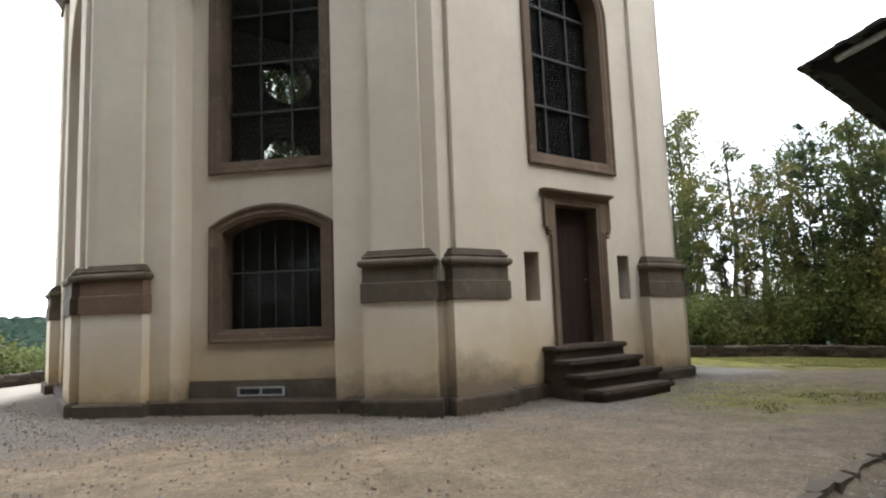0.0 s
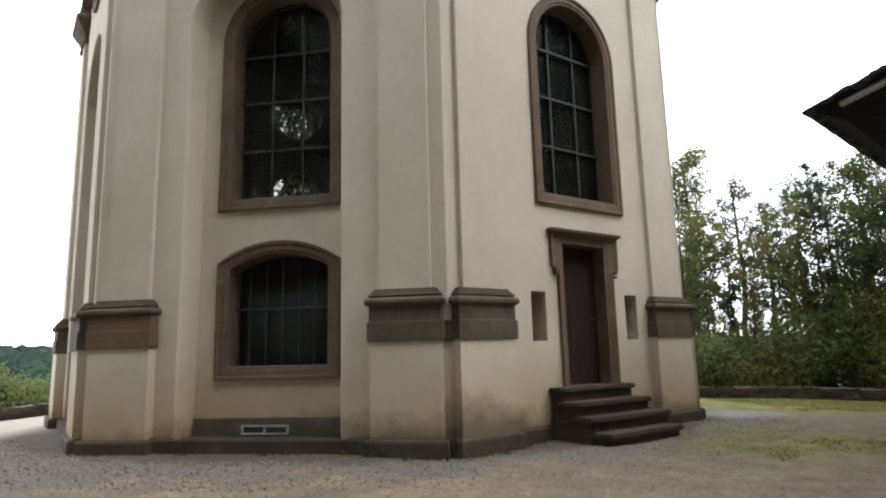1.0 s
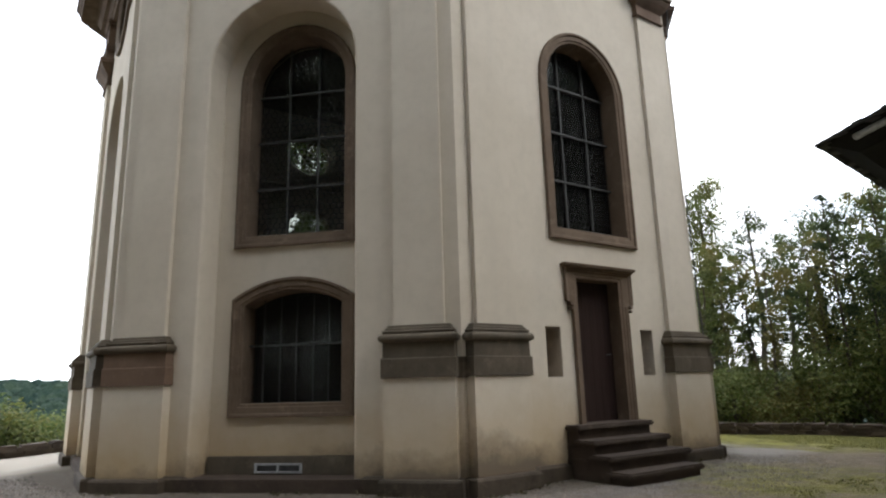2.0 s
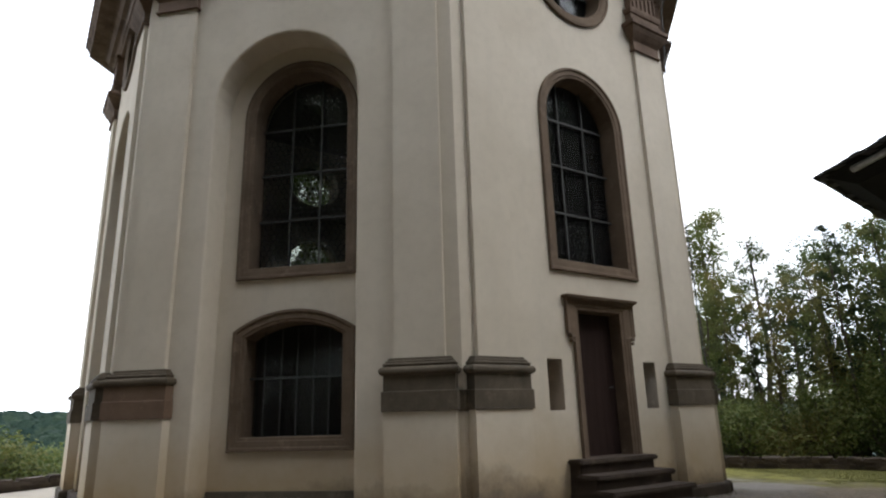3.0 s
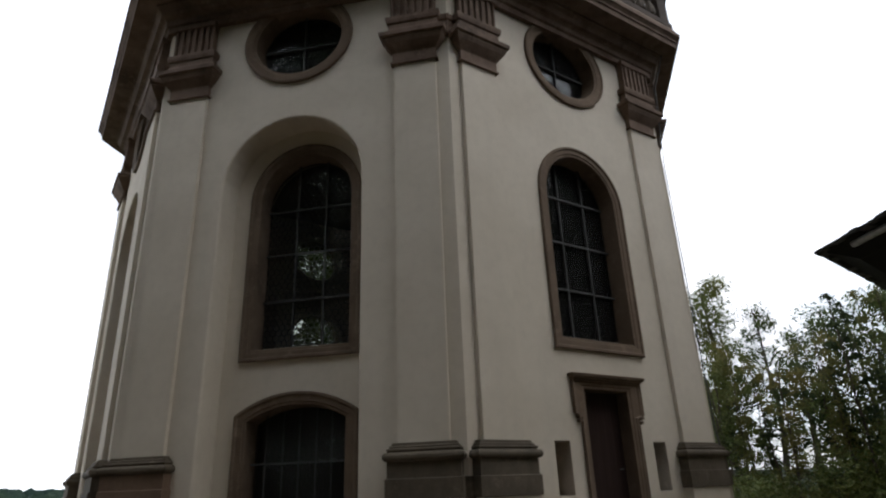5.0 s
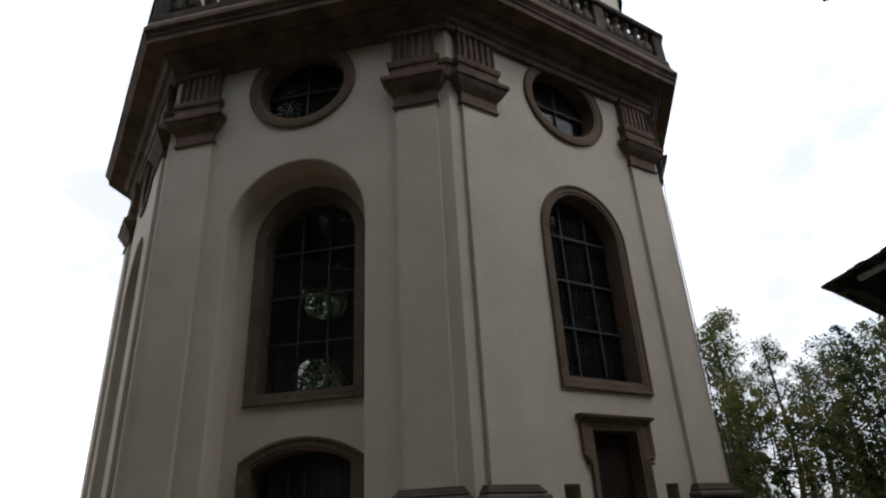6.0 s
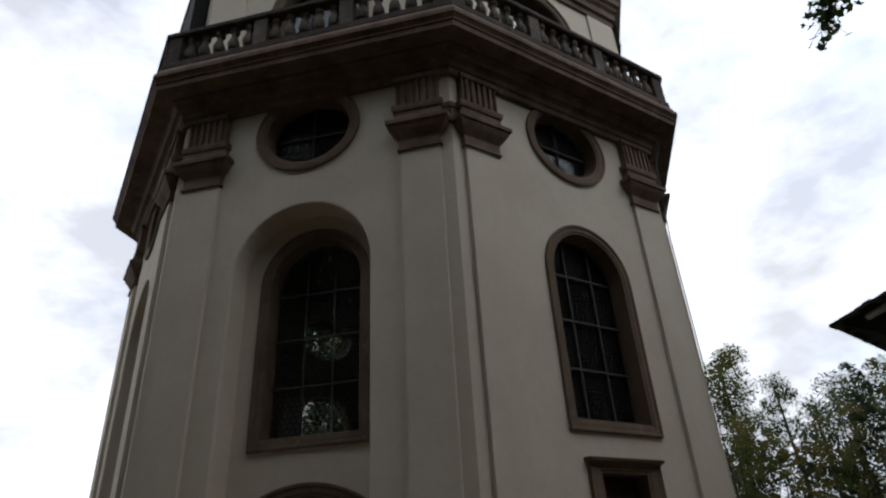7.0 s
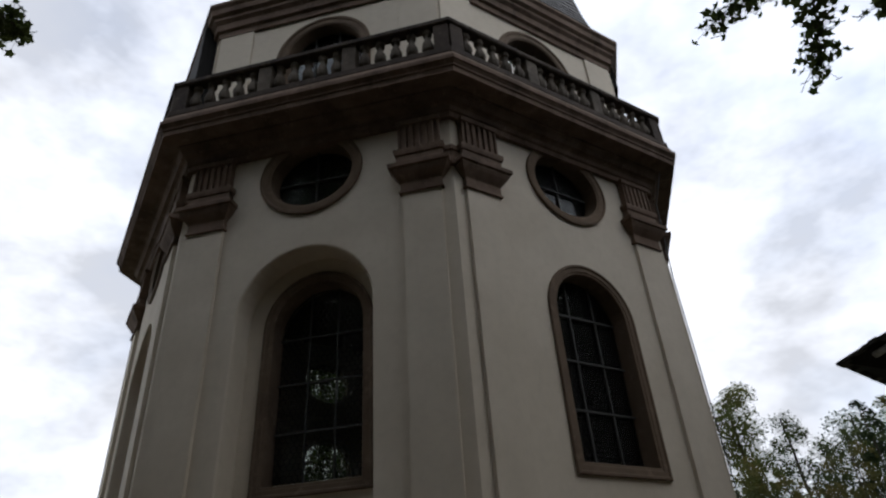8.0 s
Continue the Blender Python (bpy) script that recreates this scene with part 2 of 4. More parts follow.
    drain = k.math("ADD", k.math("SUBTRACT", k.math("MULTIPLY", sep.outputs["X"], 0.6585), k.math("MULTIPLY", sep.outputs["Y"], 0.7526)), 1.215)
    c = k.mix(k.math("MULTIPLY", k.remap(drain, 0.02, 0.2, 0.0, 0.7), k.remap(k.math("ADD", drain, k.math("MULTIPLY", wob, 0.2)), 1.6, 2.3, 1.0, 0.0)), c, k.mix(k.noise(12.0, 6.0, 0.75), (0.065, 0.05, 0.036), (0.21, 0.17, 0.125)))
    # pale gravel path round the far side of the tower, and grass along the low wall
    pale = k.math("MULTIPLY", k.remap(sep.outputs["X"], -7.0, -8.6), k.remap(k.math("ADD", sep.outputs["Y"], wob), 9.6, 11.6))
    c = k.mix(k.math("MULTIPLY", pale, 0.85), c, (0.52, 0.47, 0.39))
    reach = k.t.nodes.new("ShaderNodeVectorMath")
    reach.operation = "LENGTH"
    k.link(k.geo.outputs["Position"], reach.inputs[0])
    verge = k.math("MULTIPLY", k.remap(k.math("ADD", reach.outputs["Value"], k.math("MULTIPLY", wob, 0.4)), 14.2, 15.4), k.remap(sep.outputs["X"], 3.0, 5.0))
    c = k.mix(verge, c, green)
    far = k.math("ADD", dist.outputs["Value"], k.math("MULTIPLY", wob, 0.3))
    meadow = k.mix(k.remap(k.noise(6.0, 5.0, 0.7), 0.35, 0.65), (0.03, 0.055, 0.012), (0.08, 0.11, 0.03))
    c = k.mix(k.remap(k.math("ADD", reach.outputs["Value"], k.math("MULTIPLY", wob, 0.3)), 19.0, 21.5), c, meadow)
    # far woods, with a slight blue of distance haze in the colour
    wood = k.mix(k.remap(k.noise(0.035, 8.0, 0.75), 0.35, 0.65), (0.008, 0.019, 0.016), (0.022, 0.038, 0.024))
    c = k.mix(k.remap(far, 40.0, 80.0), c, wood)
    bump = k.math("ADD", k.noise(30.0, 5.0, 0.8), k.math("MULTIPLY", k.noise(8.0, 6.0, 0.75), 3.0))
    return k.done(c, bump, 0.75, 0.038)


# greyer than the plaster: the shade inside the wall slits, put into the colour
SLITSHADE = make_stone("shaded_slit_grey", (0.38, 0.34, 0.285), (0.48, 0.44, 0.375), (0.24, 0.21, 0.175))
SLATE = make_slate()
DOORWOOD = make_wood("dark_door_wood", (0.024, 0.0145, 0.0125), (0.036, 0.0225, 0.019))
# near black: the shade under the pavilion eave is put into this colour
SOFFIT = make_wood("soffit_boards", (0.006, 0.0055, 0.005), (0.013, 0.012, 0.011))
IRON = make_metal("iron_bars", (0.07, 0.07, 0.07), 0.6, 0.5)
BARS = make_metal("window_bars", (0.046, 0.048, 0.046), 0.7, 0.1)
LEAD = make_metal("lead_cames", (0.022, 0.022, 0.022), 0.85, 0.0)
ZINC = make_metal("zinc", (0.42, 0.43, 0.43), 0.5, 0.3)
GLASS = make_glass()
BARK = make_bark()
LEAF = make_leaf("leaf_green", (0.045, 0.075, 0.022), (0.11, 0.145, 0.042), (0.09, 0.10, 0.03))
LEAF_LIGHT = make_leaf("leaf_light", (0.085, 0.13, 0.03), (0.19, 0.21, 0.065), (0.165, 0.15, 0.045))
GRASS = make_leaf("grass_blade", (0.10, 0.11, 0.025), (0.25, 0.23, 0.075), (0.17, 0.17, 0.045))
WEED = make_leaf("weed", (0.03, 0.035, 0.012), (0.085, 0.065, 0.03), (0.05, 0.05, 0.02))
LEAF_OLIVE = make_leaf("leaf_olive", (0.10, 0.11, 0.032), (0.20, 0.18, 0.055), (0.22, 0.17, 0.045))
LEAF_DARK = make_leaf("leaf_dark", (0.022, 0.038, 0.014), (0.045, 0.07, 0.022), (0.03, 0.05, 0.02))
GROUND = make_ground()
_k = Mat("pebble", 0.9, 0.2)
PEBBLE = _k.done(_k.mix(_k.island(), (0.12, 0.11, 0.10), (0.31, 0.28, 0.24)), _k.noise(80.0), 0.3, 0.004)
_k = Mat("field_stone", 0.9, 0.2)
FIELDSTONE = _k.done(_k.mix(_k.island(), (0.040, 0.031, 0.024), (0.094, 0.074, 0.056)), _k.noise(18.0, 5.0), 0.6, 0.02)
# lime darkened well below its own tone: the unlit inside's shade is in it
_k = Mat("darkened_interior", 0.95, 0.1)
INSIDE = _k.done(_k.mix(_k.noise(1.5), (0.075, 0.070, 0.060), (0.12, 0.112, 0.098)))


# ---------- mesh helpers ----------
def part(name, bm, material, parent=None, label="", smooth=False):
    """Links a bmesh as one mesh object under a thing or a part."""
    me = bpy.data.meshes.new(name)
    bmesh.ops.recalc_face_normals(bm, faces=bm.faces)
    bm.to_mesh(me)
    bm.free()
    me.materials.append(material)
    if smooth:
        for p in me.polygons:
            p.use_smooth = True
    ob = new(name, me)
    if parent:
        ob.parent = parent
    if label:
        ob["label"] = label
    return ob


def thing(name, label, category, kind="", group="", m=None):
    ob = tagged(new(name), label, category, group, kind)
    if m is not None:
        ob.matrix_world = m
    return ob


def rings(bm, loops, closed=True, cap=True):
    """Lofts point loops of equal length into a skin."""
    vs = [[bm.verts.new(p) for p in loop] for loop in loops]
    n = len(vs[0])
    for a, b in zip(vs, vs[1:]):
        for i in range(n if closed else n - 1):
            j = (i + 1) % n
            bm.faces.new((a[i], a[j], b[j], b[i]))
    if cap:
        bm.faces.new(vs[0])
        bm.faces.new(vs[-1][::-1])
    return vs


def box(bm, x0, x1, y0, y1, z0, z1, bev=0.0):
    made = bmesh.ops.create_cube(bm, size=1.0, matrix=Matrix.LocRotScale(((x0 + x1) / 2, (y0 + y1) / 2, (z0 + z1) / 2), None, (x1 - x0, y1 - y0, z1 - z0)))
    if bev:
        edges = {e for v in made["verts"] for e in v.link_edges}
        bmesh.ops.bevel(bm, geom=list(edges), offset=bev, segments=2, affect="EDGES")


def slab(bm, outer, holes, b0, b1):
    """A plate in the (u, z) plane from depth b0 to b1, with holes through it."""
    loops = [outer, *holes]
    flat = [p for loop in loops for p in loop]
    tris = tessellate_polygon([[Vector((p[0], p[1], 0)) for p in loop] for loop in loops])
    for b in (b0, b1):
        vs = [bm.verts.new((p[0], b, p[1])) for p in flat]
        for t in tris:
            bm.faces.new([vs[i] for i in t])
    for loop in loops:
        rings(bm, [[(p[0], b, p[1]) for p in loop] for b in (b0, b1)], cap=False)


def rect(u0, u1, z0, z1):
    return [(u0, z0), (u1, z0), (u1, z1), (u0, z1)]


def arch(hw, z0, spring, rise, grow=0.0, n=20):
    """The outline of an opening with an arched head, grown all round."""
    h, r = hw + grow, rise + grow
    pts = [(-h, z0 - grow), (h, z0 - grow)]
    return pts + [(h * math.cos(math.pi * i / n), spring + r * math.sin(math.pi * i / n)) for i in range(n + 1)]


def segment(hw, z0, spring, rise, grow=0.0, n=16):
    """The same with a flat segmental head."""
    h = hw + grow
    rad = (hw * hw + rise * rise) / (2 * rise)
    cz = spring + rise - rad
    rg = rad + grow
    top = math.asin(min(1.0, h / rg))
    pts = [(-h, z0 - grow), (h, z0 - grow)]
    return pts + [(rg * math.sin(top * (1 - 2 * i / n)), cz + rg * math.cos(top * (1 - 2 * i / n))) for i in range(n + 1)]


def oval(a, b, cz, grow=0.0, n=36):
    return [((a + grow) * math.cos(2 * math.pi * i / n), cz + (b + grow) * math.sin(2 * math.pi * i / n)) for i in range(n)]


def moulding(bm, outline, profile):
    """A frame swept round an outline: profile rows of (growth, depth)."""
    rings(bm, [[(p[0], d, p[1]) for p in outline(g)] for g, d in profile], cap=False)


def block(bm, u0, u1, depth, profile, foot=True):
    """A moulded block that stands before a wall: rows of (projection, z); its back is at the given depth."""
    rings(bm, [[(u0 - p, depth, z), (u0 - p, -p, z), (u1 + p, -p, z), (u1 + p, depth, z)] for p, z in profile])


def clip_cell(poly, u0, u1, z0, z1):
    for axis, limit, sign in ((0, u0, 1), (0, u1, -1), (1, z0, 1), (1, z1, -1)):
        out = []
        for i, p in enumerate(poly):
            q = poly[(i + 1) % len(poly)]
            a, b = (p[axis] - limit) * sign, (q[axis] - limit) * sign
            if a >= 0:
                out.append(p)
            if a * b < 0:
                s = a / (a - b)
                out.append((p[0] + s * (q[0] - p[0]), p[1] + s * (q[1] - p[1])))
        poly = out
        if len(poly) < 3:
            return []
    return poly


def inside(poly, u, z):
    c = False
    for i, p in enumerate(poly):
        q = poly[i - 1]
        if (p[1] > z) != (q[1] > z) and u < (q[0] - p[0]) * (z - p[1]) / (q[1] - p[1]) + p[0]:
            c = not c
    return c


def tube(bm, pts, r0, r1=None, sides=6):
    """A tapering tube along points."""
    r1 = r0 if r1 is None else r1
    loops = []
    for i, p in enumerate(pts):
        d = (Vector(pts[min(i + 1, len(pts) - 1)]) - Vector(pts[max(i - 1, 0)])).normalized()
        a = d.orthogonal().normalized()
        b = d.cross(a)
        r = r0 + (r1 - r0) * i / max(1, len(pts) - 1)
        loops.append([Vector(p) + r * (a * math.cos(2 * math.pi * k / sides) + b * math.sin(2 * math.pi * k / sides)) for k in range(sides)])
    rings(bm, loops)


# ---------- the tower ----------
AXIS = Vector((-1.30, 14.30, 0.0))
APO = 6.34            # to the faces of the pilasters
WALL = 0.07           # the wall lies this far behind them
NICHE = 0.55
T8 = math.tan(math.pi / 8)
FACES = [radians(-100 + 45 * k) for k in range(8)]   # outward directions; 0: niche face, 1: door face


def face_pose(a):
    n = Vector((math.cos(a), math.sin(a), 0))
    d = Vector((-n.y, n.x, 0))
    m = Matrix((( d.x, -n.x, 0, 0), (d.y, -n.y, 0, 0), (0, 0, 1, 0), (0, 0, 0, 1)))
    return Matrix.Translation(AXIS + n * APO) @ m


def octagon(bm, profile, cap=True):
    rings(bm, [[AXIS + Vector((math.cos(a - math.pi / 8), math.sin(a - math.pi / 8), 0)) * (p / math.cos(math.pi / 8)) + Vector((0, 0, z)) for a in FACES] for p, z in profile], cap=cap)


tower = thing("chapel_tower", "octagonal cream-plastered baroque chapel tower with brown sandstone trim", "church")


def on_face(ob, m):
    ob.matrix_world = m
    return ob


HALF = (APO - WALL) * T8


def glazing(win, outline, depth, us, zs, cell=0.115, lattice=True):
    """Panes between iron bars with a honeycomb of lead."""
    lo_u, hi_u = min(p[0] for p in outline), max(p[0] for p in outline)
    lo_z, hi_z = min(p[1] for p in outline), max(p[1] for p in outline)
    cols, rows = [lo_u - 0.01, *us, hi_u + 0.01], [lo_z - 0.01, *zs, hi_z + 0.01]
    for u0, u1 in zip(cols, cols[1:]):
        for z0, z1 in zip(rows, rows[1:]):
            poly = clip_cell(outline, u0 + 0.004, u1 - 0.004, z0 + 0.004, z1 - 0.004)
            if len(poly) < 3:
                continue
            bm = bmesh.new()
            rings(bm, [[(p[0], d, p[1]) for p in poly] for d in (depth, depth + 0.006)])
            pane = part("pane", bm, GLASS, win)
            pane.visible_shadow = False
    for u in us:
        top = max((p[1] for p in outline if abs(p[0] - u) < 0.16), default=hi_z)
        bm = bmesh.new()
        box(bm, u - 0.014, u + 0.014, depth - 0.05, depth - 0.012, lo_z, top - 0.01)
        part("glazing_bar", bm, BARS, win)
    for z in zs:
        ins = [p[0] for p in outline if abs(p[1] - z) < 0.3 and p[0] > 0]
        w = hi_u if z < hi_z - hi_u else min(ins, default=hi_u)
        bm = bmesh.new()
        box(bm, -w + 0.01, w - 0.01, depth - 0.06, depth - 0.020, z - 0.016, z + 0.016)
        part("glazing_bar", bm, BARS, win)
    if lattice:
        bm = bmesh.new()
        dx, dz = cell * math.sqrt(3) / 2, cell * 0.75
        rowi, z = 0, lo_z
        r = cell / 2
        while z < hi_z + cell:
            u = lo_u + (dx / 2 if rowi % 2 else 0)
            while u < hi_u + dx:
                corners = [(u + r * math.sin(math.pi / 3 * k), z + r * math.cos(math.pi / 3 * k)) for k in range(6)]
                for k in (0, 1, 2):
                    a, b = corners[k], corners[k + 1]
                    if inside(outline, *a) and inside(outline, *b):
                        t = Vector((b[0] - a[0], b[1] - a[1])).normalized() * 0.0062
                        n = (-t.y, t.x)
                        vs = [bm.verts.new(q) for q in ((a[0] + n[0], depth - 0.003, a[1] + n[1]), (b[0] + n[0], depth - 0.003, b[1] + n[1]), (b[0], depth - 0.009, b[1]), (a[0], depth - 0.009, a[1]), (a[0] - n[0], depth - 0.003, a[1] - n[1]), (b[0] - n[0], depth - 0.003, b[1] - n[1]))]
                        bm.faces.new(vs[:4])
                        bm.faces.new((vs[3], vs[2], vs[5], vs[4]))
                u += dx
            z += dz
            rowi += 1
        part("lead_lattice", bm, LEAD, win)


def window(name, label, m, outline, fw, wall, depth, us, zs, lattice=True):
    bm = bmesh.new()
    moulding(bm, outline, [(fw, wall + 0.02), (fw, wall - 0.045), (fw - 0.012, wall - 0.055), (fw - 0.045, wall - 0.055), (fw - 0.06, wall - 0.035),
                           (0.055, wall - 0.035), (0.045, wall - 0.02), (0.012, wall - 0.02), (0.0, wall - 0.005), (0.0, depth + 0.05), (0.02, depth + 0.05)])
    win = part(name, bm, SANDSTONE, tower, label)
    on_face(win, m)
    glazing(win, outline(0.02), depth, us, zs, 0.115 if us else 0.07, lattice)
    return win


UP_WIN = dict(hw=0.81, z0=3.64, spring=6.14, rise=0.81)       # over the door
NICHE_WIN = dict(hw=0.79, z0=3.62, spring=6.15, rise=0.79)
ROUND = lambda g: oval(0.80, 0.72, 9.01, g)


def niche_front(g=0.0):
    return arch(1.185, 0.0, 6.22, 1.185, g)


def corner_order(m, side, red=False):
    """Pilaster, pedestal, base, capital and frieze block at one end of a face."""
    u0, u1 = (1.69, 2.385) if side > 0 else (-2.385, -1.69)
    b0, b1 = (1.68, 2.43) if side > 0 else (-2.43, -1.68)
    pil = bmesh.new()
    box(pil, u0, u1, 0.0, WALL + 0.02, 2.0, 8.12, 0.008)
    p = on_face(part("pilaster", pil, PLASTER, tower, "tall cream plaster pilaster shaft"), m)
    bm = bmesh.new()
    block(bm, b0, b1, WALL + 0.03, [(0.095, 0.15), (0.100, 0.21), (0.100, 1.45)])
    on_face(part("pedestal", bm, PLASTER, tower, "stained plaster pedestal under a pilaster"), m)
    bm = bmesh.new()
    block(bm, b0, b1, WALL + 0.03, [(0.165, -0.15), (0.165, 0.145), (0.15, 0.175), (0.11, 0.185)])
    on_face(part("plinth", bm, PLINTHSTONE, tower, "dark damp stone plinth block"), m)
    bm = bmesh.new()
    block(bm, b0, b1, WALL + 0.03, [(0.120, 1.417), (0.127, 1.424), (0.127, 1.662), (0.115, 1.672)] + ([(0.115, 1.868)] if red else []))
    on_face(part("base_band", bm, REDSTONE if red else BASESTONE, tower, "reddish sandstone band of a pilaster base" if red else "dark stone band of a pilaster base"), m)
    bm = bmesh.new()
    block(bm, b0, b1, WALL + 0.03, [(0.105, 1.668), (0.105, 1.873), (0.12, 1.878), (0.143, 1.890), (0.155, 1.915), (0.155, 1.945), (0.143, 1.968), (0.118, 1.982), (0.100, 1.984), (0.100, 1.996),
                                    (0.108, 2.002), (0.112, 2.016), (0.104, 2.030), (0.078, 2.036), (0.082, 2.050), (0.074, 2.066), (0.052, 2.070), (0.050, 2.098), (0.02, 2.105)])
    on_face(part("base_moulding", bm, BASESTONE, tower, "moulded dark stone pilaster base"), m)
    bm = bmesh.new()
    block(bm, u0, u1, WALL + 0.03, [(0.012, 8.050), (0.045, 8.055), (0.045, 8.085), (0.022, 8.095), (0.022, 8.267), (0.035, 8.287), (0.07, 8.329), (0.13, 8.412), (0.16, 8.475), (0.165, 8.507), (0.20, 8.527),
                                    (0.205, 8.600), (0.17, 8.624), (0.13, 8.636), (0.10, 8.672), (0.075, 8.743), (0.075, 8.839), (0.10, 8.851), (0.115, 8.910), (0.115, 8.970), (0.07, 8.986)])
    on_face(part("capital", bm, BLACKSTONE, tower, "dark moulded sandstone capital"), m)
    bm = bmesh.new()
    section = [(u0 - 0.035, WALL + 0.03), (u0 - 0.035, -0.07)]
    w = (u1 - u0 + 0.07) / 6
    for i in range(6):
        a = u0 - 0.035 + w * i
        section += [(a + 0.03, -0.07), (a + 0.042, -0.025), (a + w - 0.042, -0.025), (a + w - 0.03, -0.07)]
    section += [(u1 + 0.035, -0.07), (u1 + 0.035, WALL + 0.03)]
    rings(bm, [[(a, b, z) for a, b in section] for z in (8.975, 9.56)])
    box(bm, u0 - 0.06, u1 + 0.06, -0.10, WALL + 0.03, 9.54, 9.64)
    on_face(part("fluted_block", bm, BLACKSTONE, tower, "fluted frieze block above a capital"), m)


OFF_DOOR, OFF_NICHE = 0.09, -0.06
SLITS = (-0.946, 1.158)


def build_face(k):
    m = face_pose(FACES[k])
    door = k == 1
    mw = m @ Matrix.Translation((OFF_DOOR if door else 0.01, 0, 0))   # the openings sit slightly off the middle
    # main wall plate
    if door:
        low = bmesh.new()
        slits = [rect(c - 0.15, c + 0.15, 1.382, 2.111) for c in SLITS]
        slab(low, rect(-HALF, HALF, -0.3, 3.25), [rect(OFF_DOOR - 0.51, OFF_DOOR + 0.51, 0.60, 2.88), *slits], WALL, 0.75)
        on_face(part("lower_wall", low, PLASTER, tower), m)
        mid = bmesh.new()
        slab(mid, rect(-HALF, HALF, 3.25, 7.75), [[(p[0] + OFF_DOOR, p[1]) for p in arch(grow=0.06, **UP_WIN)]], WALL, 0.75)
        on_face(part("middle_wall", mid, PLASTER, tower), m)
        window("arched_window", "tall arched leaded window in a brown sandstone frame", mw, lambda g: arch(grow=g, **UP_WIN), 0.19, WALL, 0.38, (-0.29, 0.30), (4.52, 5.36, 6.19))
    else:
        low = bmesh.new()
        outer = rect(-HALF, HALF, -0.3, 7.75)
        slab(low, outer, [[(p[0] + OFF_NICHE, p[1]) for p in niche_front(0.03)]], WALL, WALL + 0.002)
        moulding(low, lambda g: [(p[0] + OFF_NICHE, p[1]) for p in niche_front(g)], [(0.03, WALL), (0.012, WALL + 0.006), (0.0, WALL + 0.03), (0.0, NICHE + 0.01)])
        on_face(part("lower_wall", low, PLASTER, tower, smooth=False), m)
        bm = bmesh.new()
        lw = dict(hw=0.765, z0=1.126, spring=2.544, rise=0.216)
        slab(bm, rect(-1.35, 1.35, -0.3, 3.25), [segment(grow=0.06, **lw)], NICHE, NICHE + 0.5)
        on_face(part("niche_wall", bm, PLASTER, tower), mw)
        bm = bmesh.new()
        slab(bm, rect(-1.35, 1.35, 3.25, 7.6), [arch(grow=0.06, **NICHE_WIN)], NICHE, NICHE + 0.5)
        on_face(part("niche_wall", bm, PLASTER, tower), mw)
        window("arched_window", "tall arched leaded window set in a plaster niche", mw, lambda g: arch(grow=g, **NICHE_WIN), 0.18, NICHE, 0.88, (-0.265, 0.24), (4.45, 5.25, 6.05))
        win = window("barred_window", "low segmental window with iron bars in a sandstone frame", mw, lambda g: segment(grow=g, **lw), 0.195, NICHE, 0.88, (), (), lattice=True)
        for u in (-0.545, -0.275, -0.02, 0.245, 0.485):
            bm = bmesh.new()
            tube(bm, [(u, 0.76, 1.13), (u, 0.76, 2.70)], 0.012, sides=8)
            part("iron_bar", bm, BARS, win)
        bm = bmesh.new()
        box(bm, -0.765, 0.765, 0.735, 0.785, 1.95, 1.98)
        part("cross_bar", bm, BARS, win)
        # stone course and ledge at the foot of the niche
        bm = bmesh.new()
        box(bm, -1.22, 1.10, NICHE - 0.09, NICHE + 0.05, 0.10, 0.405, 0.01)
        on_face(part("niche_course", bm, BASESTONE, tower, "dark stone course at the niche foot"), mw)
        bm = bmesh.new()
        box(bm, -1.40, 1.30, -0.02, NICHE + 0.05, -0.15, 0.165, 0.015)
        on_face(part("niche_ledge", bm, STEPSTONE, tower, "worn stone ledge along the niche foot"), mw)
        if k == 0:
            bm = bmesh.new()
            y0, y1 = NICHE - 0.125, NICHE - 0.06
            slab(bm, rect(-0.35, 0.35, 0.33, 0.46), [rect(-0.32, -0.015, 0.355, 0.435), rect(0.015, 0.32, 0.355, 0.435)], y0, y1)
            v = on_face(part("cellar_vent", bm, ZINC, tower, "small grey two-part cellar vent frame"), mw @ Matrix.Translation((-0.11, 0, -0.145)))
            bm = bmesh.new()
            box(bm, -0.33, 0.33, NICHE - 0.098, NICHE - 0.08, 0.345, 0.445)
            part("vent_mesh", bm, IRON, v)
    # upper wall with the oval window
    off = 0.11 if door else -0.06
    bm = bmesh.new()
    slab(bm, rect(-HALF, HALF, 7.75, 10.2), [[(p[0] + off, p[1]) for p in ROUND(0.06)]], WALL, 0.75)
    on_face(part("upper_wall", bm, PLASTER, tower), m)
    bm = bmesh.new()
    moulding(bm, ROUND, [(0.205, WALL + 0.02), (0.205, WALL - 0.05), (0.165, WALL - 0.06), (0.15, WALL - 0.04), (0.05, WALL - 0.035), (0.035, WALL - 0.02), (0.0, WALL - 0.01), (-0.02, 0.44)])
    ov = on_face(part("oval_window", bm, SANDSTONE, tower, "oval window in a rounded sandstone ring"), m @ Matrix.Translation((off, 0, 0)))
    glazing(ov, ROUND(0.0), 0.38, (0.0,), (9.01,))
    # plinth course between the pedestals
    spans = [(-1.75, -0.84), (0.84, 1.75)] if door else [(-1.75, -1.25), (1.25, 1.75)]
    for a, b in spans:
        pb = bmesh.new()
        block(pb, a, b, WALL + 0.03, [(0.02, -0.15), (0.02, 0.165), (-0.04, 0.20)])
